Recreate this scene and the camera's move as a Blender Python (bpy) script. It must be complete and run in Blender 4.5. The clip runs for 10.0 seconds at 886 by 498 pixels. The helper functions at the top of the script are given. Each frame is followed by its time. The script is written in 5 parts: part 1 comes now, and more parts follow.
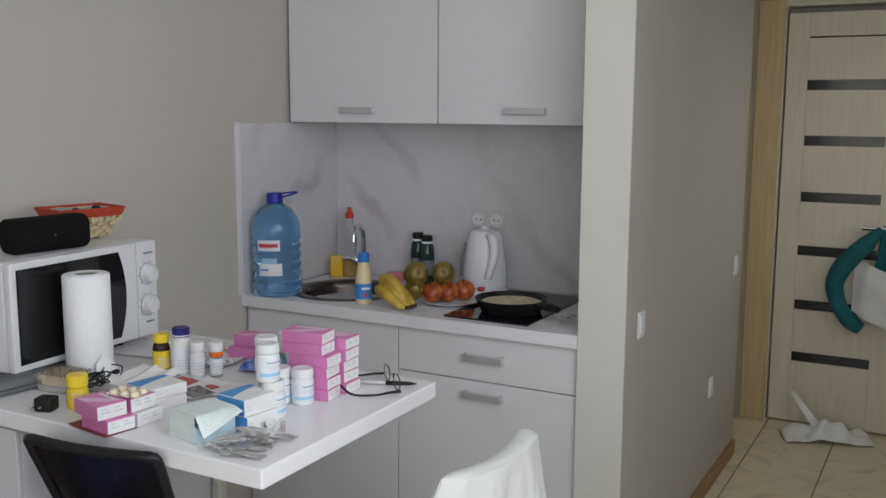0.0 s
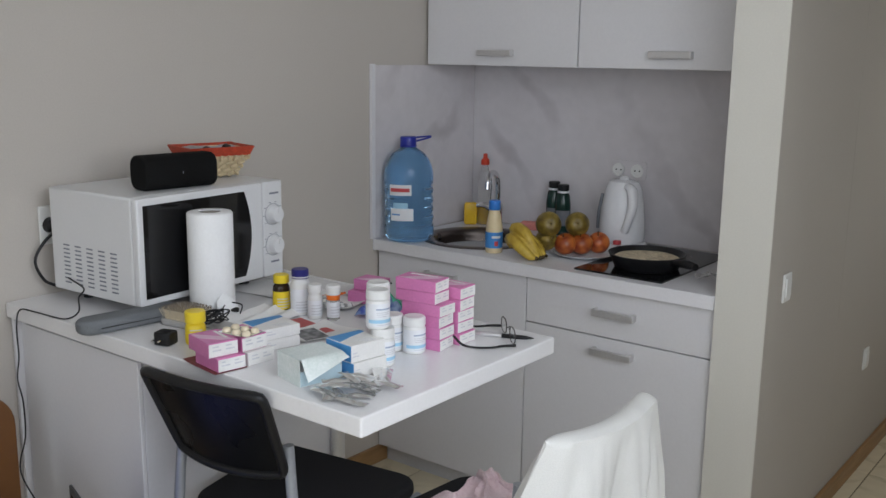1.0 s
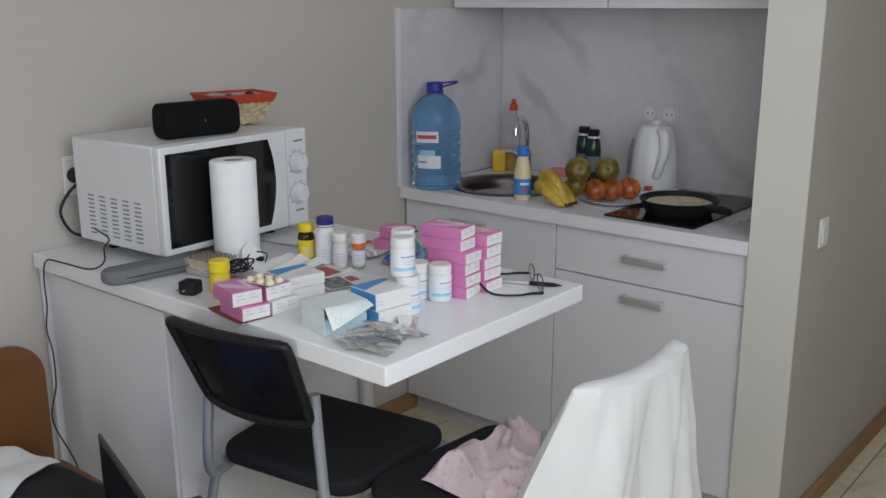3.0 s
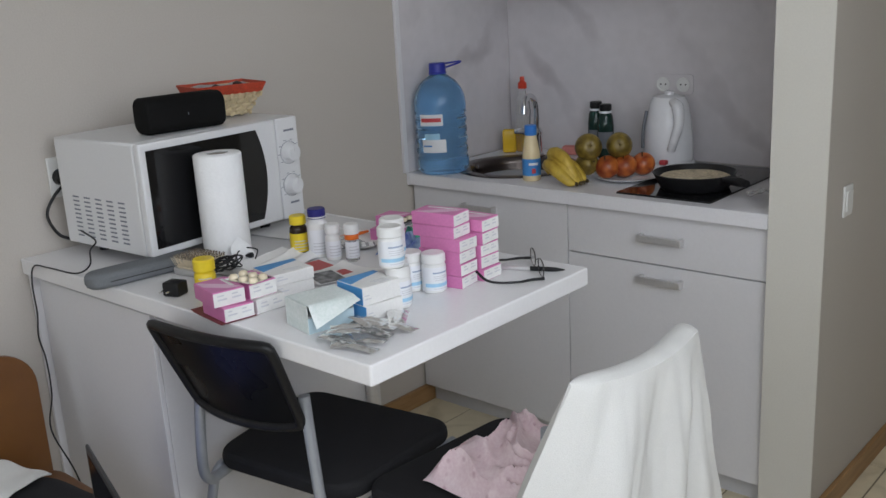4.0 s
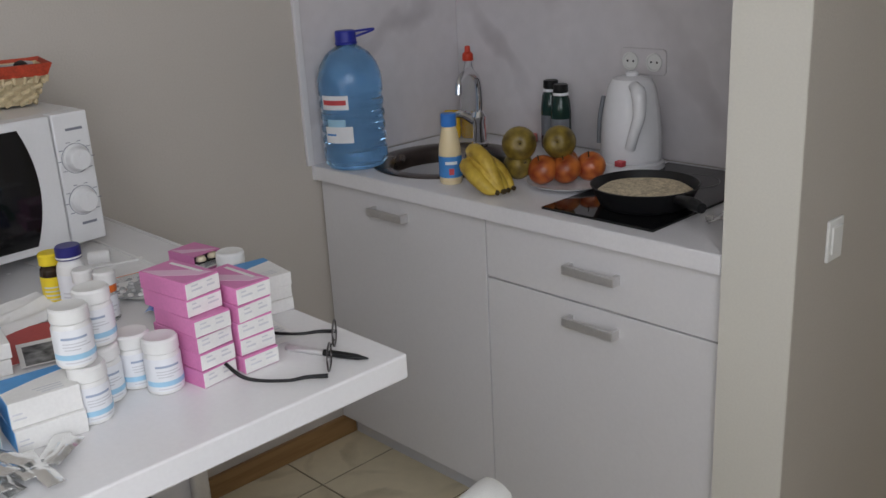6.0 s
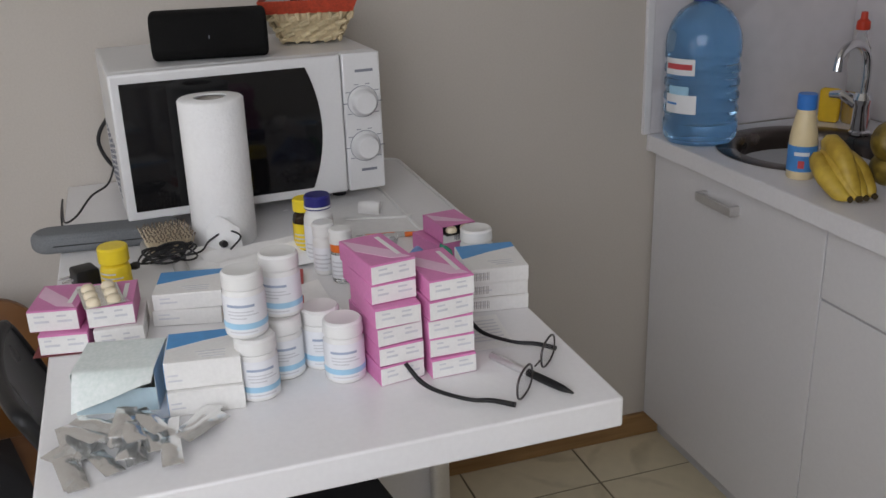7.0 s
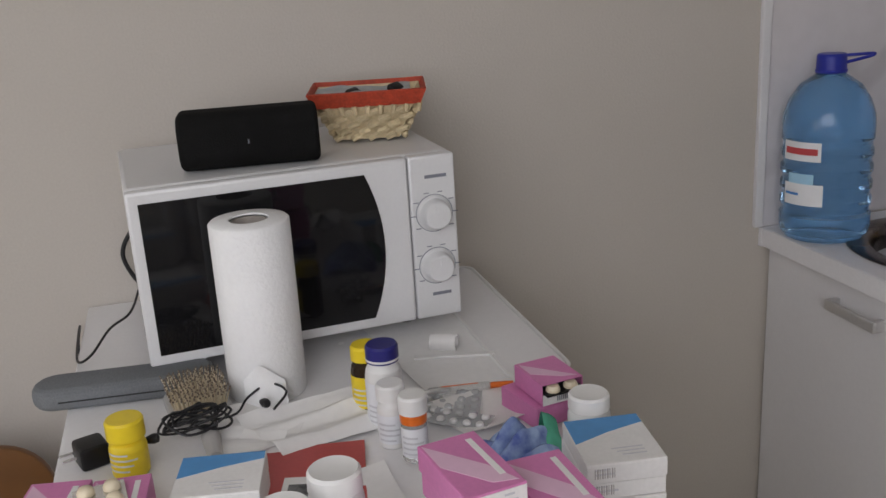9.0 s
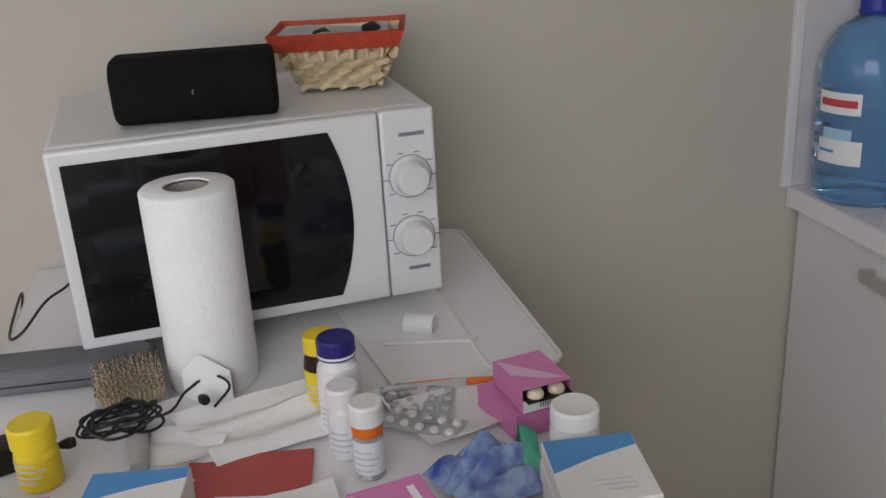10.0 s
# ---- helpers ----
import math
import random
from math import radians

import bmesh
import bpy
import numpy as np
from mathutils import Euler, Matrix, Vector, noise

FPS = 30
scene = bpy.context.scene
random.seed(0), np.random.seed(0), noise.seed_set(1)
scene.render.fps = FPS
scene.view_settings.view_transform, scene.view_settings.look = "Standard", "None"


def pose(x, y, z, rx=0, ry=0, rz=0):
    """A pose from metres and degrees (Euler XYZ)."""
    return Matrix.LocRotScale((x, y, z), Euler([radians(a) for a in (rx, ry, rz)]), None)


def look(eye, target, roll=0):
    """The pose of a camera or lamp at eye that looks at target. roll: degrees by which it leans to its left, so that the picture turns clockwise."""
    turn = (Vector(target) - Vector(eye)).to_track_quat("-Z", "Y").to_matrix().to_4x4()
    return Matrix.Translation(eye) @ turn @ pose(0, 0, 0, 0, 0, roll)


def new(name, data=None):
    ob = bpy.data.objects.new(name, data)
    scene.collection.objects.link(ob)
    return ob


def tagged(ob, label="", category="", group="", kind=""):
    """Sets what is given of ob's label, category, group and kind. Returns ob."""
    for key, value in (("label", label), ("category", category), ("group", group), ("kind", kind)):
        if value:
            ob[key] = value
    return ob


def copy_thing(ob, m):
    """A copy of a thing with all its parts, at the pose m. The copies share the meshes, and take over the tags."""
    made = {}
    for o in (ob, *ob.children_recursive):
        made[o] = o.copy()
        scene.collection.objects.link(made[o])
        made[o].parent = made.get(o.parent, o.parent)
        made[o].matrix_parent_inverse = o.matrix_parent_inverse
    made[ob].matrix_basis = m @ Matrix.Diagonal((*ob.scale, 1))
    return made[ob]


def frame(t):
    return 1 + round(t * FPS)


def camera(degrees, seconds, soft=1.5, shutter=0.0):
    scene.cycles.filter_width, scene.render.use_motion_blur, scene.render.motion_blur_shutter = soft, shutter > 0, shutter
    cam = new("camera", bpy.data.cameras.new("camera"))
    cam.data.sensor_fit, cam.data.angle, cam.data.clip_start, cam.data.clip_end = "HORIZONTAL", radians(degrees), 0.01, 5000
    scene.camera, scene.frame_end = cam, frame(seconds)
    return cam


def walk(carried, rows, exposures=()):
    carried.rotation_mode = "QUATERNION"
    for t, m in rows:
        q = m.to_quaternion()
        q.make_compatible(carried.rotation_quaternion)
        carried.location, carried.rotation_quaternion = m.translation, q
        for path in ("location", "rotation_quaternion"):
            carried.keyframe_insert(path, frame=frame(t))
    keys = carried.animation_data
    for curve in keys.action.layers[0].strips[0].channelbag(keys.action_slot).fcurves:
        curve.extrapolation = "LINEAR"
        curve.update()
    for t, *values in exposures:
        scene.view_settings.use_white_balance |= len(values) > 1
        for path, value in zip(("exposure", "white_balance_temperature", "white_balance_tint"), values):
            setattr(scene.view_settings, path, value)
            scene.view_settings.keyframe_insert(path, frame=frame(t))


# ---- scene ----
cam = camera(49.8, 10.0)
PATH = [
    (0, (2.271, -3.246, 1.543), (1.326, -1.508, 1.252), 0.3),
    (0.5, (2.281, -3.168, 1.539), (1.127, -1.572, 1.191), 1.3),
    (1, (2.286, -3.128, 1.528), (1.083, -1.58, 1.128), 0.8),
    (1.5, (2.278, -3.112, 1.525), (1.062, -1.588, 1.075), 0.3),
    (2, (2.267, -3.1, 1.521), (1.04, -1.6, 1.028), 0.4),
    (2.5, (2.273, -3.098, 1.52), (1.032, -1.608, 1.031), 0.1),
    (2.7, (2.272, -3.096, 1.517), (1.032, -1.605, 1.027), 0.2),
    (3.8, (2.278, -3.01, 1.497), (1.009, -1.563, 0.952), -2.8),
    (4, (2.27, -2.956, 1.489), (0.98, -1.523, 0.958), -3.2),
    (4.5, (2.226, -2.75, 1.524), (0.983, -1.272, 1.003), -3.0),
    (5, (2.24, -2.486, 1.491), (1.069, -0.961, 0.941), -3.9),
    (5.2, (2.251, -2.386, 1.498), (1.016, -0.918, 0.933), -1.9),
    (6.3, (2.134, -2.08, 1.459), (0.643, -0.925, 0.793), -4.1),
    (6.5, (2.111, -2.015, 1.445), (0.5, -1.041, 0.767), -3.0),
    (7, (2.075, -1.827, 1.459), (0.294, -1.249, 0.758), -1.9),
    (7.5, (2.08, -1.755, 1.465), (0.267, -1.274, 0.772), -4.2),
    (8, (2.024, -1.728, 1.464), (0.208, -1.268, 0.763), -3.6),
    (8.5, (1.883, -1.744, 1.47), (0.055, -1.289, 0.797), -2.4),
    (9, (1.725, -1.771, 1.485), (-0.117, -1.279, 0.881), -3.4),
    (9.5, (1.642, -1.76, 1.47), (-0.172, -1.256, 0.796), -4.0),
    (10, (1.555, -1.659, 1.471), (-0.256, -1.235, 0.736), -3.2),
]
walk(cam, [(t, look(eye, target, roll)) for t, eye, target, roll in PATH],
     [(0.0, 0.03, 6380, 10), (2.0, 0.0, 6330, 10), (5.0, -0.03, 6420, 10), (6.5, -0.07, 6650, 13), (8.0, -0.09, 6700, 13), (9.5, 0.0, 6850, 15), (10.0, 0.03, 6750, 14)])

# ---- light ----
world = bpy.data.worlds.new("world")
scene.world = world
world.use_nodes = True
_n = world.node_tree.nodes
_sky = _n.new("ShaderNodeTexSky")
_sky.sky_type, _sky.sun_disc = "NISHITA", False
_sky.sun_elevation, _sky.sun_rotation = radians(38), radians(200)
_n["Background"].inputs[1].default_value = 0.12
world.node_tree.links.new(_sky.outputs[0], _n["Background"].inputs[0])


def area(name, loc, target, sx, sy, watts, color):
    li = bpy.data.lights.new(name, "AREA")
    li.shape, li.size, li.size_y, li.energy, li.color = "RECTANGLE", sx, sy, watts, color
    ob = new(name, li)
    ob.matrix_world = look(loc, target)
    return ob


area("balcony_daylight", (1.75, -4.86, 1.2), (1.5, 0.0, 0.6), 1.7, 1.6, 11.5, (0.93, 0.96, 1.0))
area("window_daylight", (2.67, -2.6, 1.86), (0.4, -1.3, 0.6), 1.8, 1.4, 27, (0.91, 0.95, 1.0))
# Added lamp, source unseen: brightens the far end of the corridor.
area("corridor_fill_light", (2.49, 0.75, 1.5), (1.4, 0.9, 0.6), 1.0, 1.1, 2.4, (1.0, 0.96, 0.86))


# ---- helpers of this scene ----
def link_bm(name, bm, material):
    me = bpy.data.meshes.new(name)
    bm.to_mesh(me)
    bm.free()
    for p in me.polygons:
        p.use_smooth = True
    areas = sorted(p.area for p in me.polygons)
    me.set_sharp_from_angle(angle=radians(20 if areas[-1] > 15 * areas[len(areas) // 2] else 50))
    if material:
        me.materials.append(material)
    return new(name, me)


def part(name, bm, material, parent, label="", m=None):
    ob = link_bm(name, bm, material)
    ob.parent = parent
    if m is not None:
        ob.matrix_basis = m
    if label:
        ob["label"] = label
    return ob


def shared(name, mesh_ob, parent, m):
    """One more piece on the mesh of another."""
    ob = new(name, mesh_ob.data)
    ob.parent = parent
    ob.matrix_basis = m
    return ob


def thing(name, m, label, category, group="", kind=""):
    ob = new(name)
    ob.empty_display_size = 0.05
    ob.matrix_basis = m
    return tagged(ob, label, category, group, kind)


def single(name, bm, material, label, category, m=None, group="", kind=""):
    ob = link_bm(name, bm, material)
    if m is not None:
        ob.matrix_basis = m
    return tagged(ob, label, category, group, kind)


def box(x0, x1, y0, y1, z0, z1, bevel=0.0, seg=2, bm=None):
    own = bmesh.new()
    m = Matrix.Translation(((x0 + x1) / 2, (y0 + y1) / 2, (z0 + z1) / 2)) @ Matrix.Diagonal((x1 - x0, y1 - y0, z1 - z0, 1))
    bmesh.ops.create_cube(own, size=1, matrix=m)
    if bevel:
        bmesh.ops.bevel(own, geom=own.edges[:], offset=bevel, segments=seg, affect="EDGES", profile=0.5)
    return merge(bm, own)


def merge(bm, own):
    if bm is None:
        return own
    me = bpy.data.meshes.new("tmp")
    own.to_mesh(me)
    own.free()
    bm.from_mesh(me)
    bpy.data.meshes.remove(me)
    return bm


def moved(bm, m):
    bmesh.ops.transform(bm, matrix=m, verts=bm.verts)
    return bm


def lathe(profile, n=24, bm=None, cap=True, squash=None):
    """Turned body: profile of (radius, z) from the bottom up."""
    own = bmesh.new()
    rings = []
    for r, z in profile:
        ring = []
        for i in range(n):
            a = 2 * math.pi * i / n
            k = squash(a, z) if squash else 1.0
            ring.append(own.verts.new((r * k * math.cos(a), r * k * math.sin(a), z)))
        rings.append(ring)
    for a, b in zip(rings, rings[1:]):
        for i in range(n):
            own.faces.new((a[i], a[(i + 1) % n], b[(i + 1) % n], b[i]))
    if cap:
        if profile[0][0] > 1e-5:
            own.faces.new(rings[0][::-1])
        if profile[-1][0] > 1e-5:
            own.faces.new(rings[-1])
    bmesh.ops.remove_doubles(own, verts=own.verts, dist=1e-6)
    return merge(bm, own)


def smooth_path(points, k=6):
    """Catmull-Rom through the points."""
    p = [Vector(q) for q in points]
    p = [2 * p[0] - p[1]] + p + [2 * p[-1] - p[-2]]
    out = []
    for i in range(1, len(p) - 2):
        for j in range(k):
            t = j / k
            out.append(0.5 * (2 * p[i] + (p[i + 1] - p[i - 1]) * t + (2 * p[i - 1] - 5 * p[i] + 4 * p[i + 1] - p[i + 2]) * t * t
                              + (3 * p[i] - p[i - 1] - 3 * p[i + 1] + p[i + 2]) * t ** 3))
    out.append(p[-2])
    return out


def tube(points, r, n=10, bm=None, k=6, radii=None):
    """A round rod along a smooth path."""
    own = bmesh.new()
    pts = smooth_path(points, k) if k > 1 else [Vector(q) for q in points]
    rings, up = [], None
    for i, q in enumerate(pts):
        d = (pts[min(i + 1, len(pts) - 1)] - pts[max(i - 1, 0)]).normalized()
        if up is None:
            up = Vector((0, 0, 1)) if abs(d.z) < 0.9 else Vector((1, 0, 0))
        side = d.cross(up).normalized()
        up = side.cross(d).normalized()
        rr = r if radii is None else float(np.interp(i / (len(pts) - 1), np.linspace(0, 1, len(radii)), radii))
        rings.append([own.verts.new(q + rr * (math.cos(2 * math.pi * j / n) * side + math.sin(2 * math.pi * j / n) * up)) for j in range(n)])
    for a, b in zip(rings, rings[1:]):
        for i in range(n):
            own.faces.new((a[i], a[(i + 1) % n], b[(i + 1) % n], b[i]))
    own.faces.new(rings[0][::-1])
    own.faces.new(rings[-1])
    bmesh.ops.recalc_face_normals(own, faces=own.faces)
    return merge(bm, own)


def thicken(bm, t):
    """Give an open skin a second side at the depth t, and closed rims."""
    bm.normal_update()
    skin, edges = list(bm.faces), [e for e in bm.edges if len(e.link_faces) == 1]
    under = {v: bm.verts.new(v.co - v.normal * t) for v in list(bm.verts)}
    rims = []
    for e in edges:
        l = e.link_loops[0]
        rims.append((l.vert, l.link_loop_next.vert))
    for f in skin:
        bm.faces.new([under[v] for v in reversed(f.verts)])
    for a, b in rims:
        bm.faces.new((b, a, under[a], under[b]))


def sheet(w, d, nx, ny, fn, thick=0.0006, bm=None):
    """A thin sheet w by d centred on the origin, bent by fn(x, y) -> z or a place."""
    own = bmesh.new()
    g = []
    for j in range(ny + 1):
        row = []
        for i in range(nx + 1):
            x, y = w * (i / nx - 0.5), d * (j / ny - 0.5)
            q = fn(x, y)
            row.append(own.verts.new(q if isinstance(q, (tuple, Vector)) else (x, y, q)))
        g.append(row)
    fs = [own.faces.new((g[j][i], g[j][i + 1], g[j + 1][i + 1], g[j + 1][i])) for j in range(ny) for i in range(nx)]
    if thick:
        thicken(own, thick)
    return merge(bm, own)


def outline(points, z0, z1, bevel=0.0, bm=None, seg=2):
    """A flat plate: an outline in x, y drawn from z0 to z1."""
    own = bmesh.new()
    f = own.faces.new([own.verts.new((x, y, z0)) for x, y in points])
    r = bmesh.ops.extrude_face_region(own, geom=[f])
    bmesh.ops.translate(own, vec=(0, 0, z1 - z0), verts=[v for v in r["geom"] if isinstance(v, bmesh.types.BMVert)])
    bmesh.ops.recalc_face_normals(own, faces=own.faces)
    if bevel:
        es = [e for e in own.edges if len(e.link_faces) == 2 and abs(e.verts[0].co.z - e.verts[1].co.z) < 1e-6]
        bmesh.ops.bevel(own, geom=es, offset=bevel, segments=seg, affect="EDGES", profile=0.5)
    return merge(bm, own)


def rounded(w, d, r, n=6, cx=0.0, cy=0.0):
    """Outline points of a rectangle with round corners."""
    out = []
    for sx, sy, a0 in ((1, 1, 0), (-1, 1, 90), (-1, -1, 180), (1, -1, 270)):
        for i in range(n + 1):
            a = radians(a0 + 90 * i / n)
            out.append((cx + sx * (w / 2 - r) + r * math.cos(a), cy + sy * (d / 2 - r) + r * math.sin(a)))
    return out


def text_mesh(words, size, material, parent, m, name="lettering", thick=0.0002, bold=0.0):
    cu = bpy.data.curves.new("words", "FONT")
    cu.body, cu.size, cu.extrude, cu.align_x, cu.align_y, cu.offset = words, size, thick, "CENTER", "CENTER", bold
    cu.resolution_u = 2
    tmp = new("tmp_words", cu)
    me = bpy.data.meshes.new_from_object(tmp.evaluated_get(bpy.context.evaluated_depsgraph_get()))
    bpy.data.objects.remove(tmp)
    me.name = name
    me.materials.clear()
    me.materials.append(material)
    ob = new(name, me)
    ob.parent, ob.matrix_basis = parent, m
    return ob


# ---- materials ----
def mat(name, color, rough=0.5, metal=0.0, vary=0.08, scale=6.0, fine=60.0, bump=0.0, spec=0.5, coat=0.0, transmission=0.0, ior=1.45, tint=None, alpha=1.0, sheen=0.0, sss=0.0, object_vary=0.0):
    m = bpy.data.materials.new(name)
    m.use_nodes = True
    nt = m.node_tree
    b = nt.nodes["Principled BSDF"]
    b.inputs["Roughness"].default_value = rough
    b.inputs["Metallic"].default_value = metal
    b.inputs["Specular IOR Level"].default_value = spec
    b.inputs["Coat Weight"].default_value = coat
    b.inputs["Transmission Weight"].default_value = transmission
    b.inputs["IOR"].default_value = ior
    b.inputs["Alpha"].default_value = alpha
    b.inputs["Sheen Weight"].default_value = sheen
    b.inputs["Subsurface Weight"].default_value = sss
    b.inputs["Subsurface Radius"].default_value = (0.004, 0.003, 0.002)
    L = nt.links.new
    tc = nt.nodes.new("ShaderNodeTexCoord")
    big = nt.nodes.new("ShaderNodeTexNoise")
    big.inputs["Scale"].default_value, big.inputs["Detail"].default_value = scale, 3
    small = nt.nodes.new("ShaderNodeTexNoise")
    small.inputs["Scale"].default_value, small.inputs["Detail"].default_value = fine, 3
    L(tc.outputs["Object"], big.inputs["Vector"])
    L(tc.outputs["Object"], small.inputs["Vector"])
    add = nt.nodes.new("ShaderNodeMath")
    add.operation = "ADD"
    L(big.outputs[0], add.inputs[0])
    L(small.outputs[0], add.inputs[1])
    ramp = nt.nodes.new("ShaderNodeMapRange")
    ramp.inputs[1].default_value, ramp.inputs[2].default_value = 0.7, 1.3
    L(add.outputs[0], ramp.inputs[0])
    mix = nt.nodes.new("ShaderNodeMix")
    mix.data_type = "RGBA"
    lo = tuple(c * (1 - vary) for c in color)
    hi = tuple(min(1, c * (1 + vary)) for c in (tint or color))
    mix.inputs[6].default_value, mix.inputs[7].default_value = (*lo, 1), (*hi, 1)
    L(ramp.outputs[0], mix.inputs[0])
    out = mix.outputs[2]
    if object_vary:
        info = nt.nodes.new("ShaderNodeObjectInfo")
        hs = nt.nodes.new("ShaderNodeHueSaturation")
        mr = nt.nodes.new("ShaderNodeMapRange")
        mr.inputs[3].default_value, mr.inputs[4].default_value = 1 - object_vary, 1 + object_vary
        L(info.outputs["Random"], mr.inputs[0])
        L(mr.outputs[0], hs.inputs["Value"])
        L(out, hs.inputs["Color"])
        out = hs.outputs[0]
    L(out, b.inputs["Base Color"])
    rr = nt.nodes.new("ShaderNodeMapRange")
    rr.inputs[3].default_value, rr.inputs[4].default_value = max(0, rough - 0.06), min(1, rough + 0.06)
    L(big.outputs[0], rr.inputs[0])
    L(rr.outputs[0], b.inputs["Roughness"])
    if bump:
        bp = nt.nodes.new("ShaderNodeBump")
        bp.inputs["Strength"].default_value, bp.inputs["Distance"].default_value = bump, 0.002
        L(small.outputs[0], bp.inputs["Height"])
        L(bp.outputs[0], b.inputs["Normal"])
    return m


def veined(name, base, vein, rough, scale, turn, amount, object_space=True, coat=0.0, width=0.1):
    """Marble: slanting soft veins, broken up by noise."""
    m = mat(name, base, rough, vary=0.04, scale=3, fine=25, coat=coat)
    nt = m.node_tree
    L = nt.links.new
    b = nt.nodes["Principled BSDF"]
    tc = nt.nodes.new("ShaderNodeTexCoord")
    mp = nt.nodes.new("ShaderNodeMapping")
    mp.inputs["Rotation"].default_value = [radians(a) for a in turn]
    L(tc.outputs["Object"], mp.inputs[0])
    ns = nt.nodes.new("ShaderNodeTexNoise")
    ns.inputs["Scale"].default_value, ns.inputs["Detail"].default_value = scale * 0.8, 6
    L(mp.outputs[0], ns.inputs["Vector"])
    wv = nt.nodes.new("ShaderNodeTexWave")
    wv.inputs["Scale"].default_value, wv.inputs["Distortion"].default_value = scale * 0.35, 5.5
    wv.inputs["Detail"].default_value, wv.inputs["Detail Scale"].default_value = 4, 1.6
    L(mp.outputs[0], wv.inputs["Vector"])
    cr = nt.nodes.new("ShaderNodeMapRange")
    cr.inputs[1].default_value, cr.inputs[2].default_value = 1 - width, 1.0
    L(wv.outputs["Fac"], cr.inputs[0])
    patch = nt.nodes.new("ShaderNodeMapRange")
    patch.inputs[1].default_value, patch.inputs[2].default_value = 0.42, 0.68
    L(ns.outputs[0], patch.inputs[0])
    mul = nt.nodes.new("ShaderNodeMath")
    mul.operation = "MULTIPLY"
    L(cr.outputs[0], mul.inputs[0])
    L(patch.outputs[0], mul.inputs[1])
    mul2 = nt.nodes.new("ShaderNodeMath")
    mul2.operation = "MULTIPLY"
    mul2.inputs[1].default_value = amount
    L(mul.outputs[0], mul2.inputs[0])
    mix = nt.nodes.new("ShaderNodeMix")
    mix.data_type = "RGBA"
    src = b.inputs["Base Color"].links[0].from_socket
    L(src, mix.inputs[6])
    mix.inputs[7].default_value = (*vein, 1)
    L(mul2.outputs[0], mix.inputs[0])
    L(mix.outputs[2], b.inputs["Base Color"])
    return m


def grained(name, c0, c1, rough, scale=(2, 30, 30), bump=0.05, coat=0.0):
    """Wood: noise stretched along x."""
    m = mat(name, c0, rough, vary=0.1, coat=coat)
    nt = m.node_tree
    L = nt.links.new
    b = nt.nodes["Principled BSDF"]
    tc = nt.nodes.new("ShaderNodeTexCoord")
    mp = nt.nodes.new("ShaderNodeMapping")
    mp.inputs["Scale"].default_value = scale
    L(tc.outputs["Object"], mp.inputs[0])
    ns = nt.nodes.new("ShaderNodeTexNoise")
    ns.inputs["Scale"].default_value, ns.inputs["Detail"].default_value, ns.inputs["Distortion"].default_value = 2.0, 6, 0.6
    L(mp.outputs[0], ns.inputs["Vector"])
    mr = nt.nodes.new("ShaderNodeMapRange")
    mr.inputs[1].default_value, mr.inputs[2].default_value = 0.3, 0.7
    L(ns.outputs[0], mr.inputs[0])
    mix = nt.nodes.new("ShaderNodeMix")
    mix.data_type = "RGBA"
    mix.inputs[6].default_value, mix.inputs[7].default_value = (*c0, 1), (*c1, 1)
    L(mr.outputs[0], mix.inputs[0])
    L(mix.outputs[2], b.inputs["Base Color"])
    bp = nt.nodes.new("ShaderNodeBump")
    bp.inputs["Strength"].default_value, bp.inputs["Distance"].default_value = bump, 0.001
    L(ns.outputs[0], bp.inputs["Height"])
    L(bp.outputs[0], b.inputs["Normal"])
    return m


M = {}
M["wall"] = mat("wall_paint", (0.525, 0.485, 0.44), 0.85, vary=0.035, scale=1.2, fine=220, bump=0.25)
# Corridor side of the wall: its shade is put into a darker base.
M["corridor"] = mat("shaded_corridor_paint", (0.46, 0.425, 0.38), 0.85, vary=0.035, scale=1.2, fine=220, bump=0.25)
# Cream wall end: the light it catches is painted in as a paler tone.
M["pier"] = mat("lit_cream_paint", (0.66, 0.64, 0.58), 0.8, vary=0.03, scale=1.5, fine=200, bump=0.15)
# For the unseen room walls, kept white so they bounce fill light.
M["whitewall"] = mat("white_bounce_paint", (0.8, 0.79, 0.77), 0.85, vary=0.02, bump=0.1)
M["ceiling"] = mat("ceiling_paint", (0.74, 0.74, 0.73), 0.9, vary=0.02, bump=0.1)
M["cream"] = mat("corridor_paint", (0.6, 0.55, 0.46), 0.85, vary=0.04, scale=1.2, fine=220, bump=0.25)
M["white"] = mat("white_laminate", (0.72, 0.71, 0.725), 0.38, vary=0.02, scale=2, fine=120, bump=0.03)
M["carcass"] = mat("cabinet_carcass", (0.6, 0.6, 0.62), 0.5, vary=0.03)
M["counter"] = mat("white_worktop", (0.78, 0.77, 0.79), 0.3, vary=0.03, scale=5, fine=160, bump=0.02)
M["table"] = mat("white_tabletop", (0.83, 0.82, 0.825), 0.25, vary=0.02, scale=4, fine=140, bump=0.02)
M["splash"] = veined("marble_panel", (0.66, 0.63, 0.645), (0.33, 0.3, 0.32), 0.22, 3.2, (0, 35, 20), 0.55, width=0.14)
M["tile"] = veined("marble_tile", (0.7, 0.62, 0.45), (0.42, 0.36, 0.24), 0.25, 7.0, (20, 10, 35), 0.7, width=0.2)
M["grout"] = mat("grout", (0.22, 0.19, 0.13), 0.9, vary=0.15, fine=200, bump=0.2)
M["skirting"] = grained("brown_skirting", (0.24, 0.13, 0.05), (0.36, 0.21, 0.09), 0.4, (20, 2, 30))
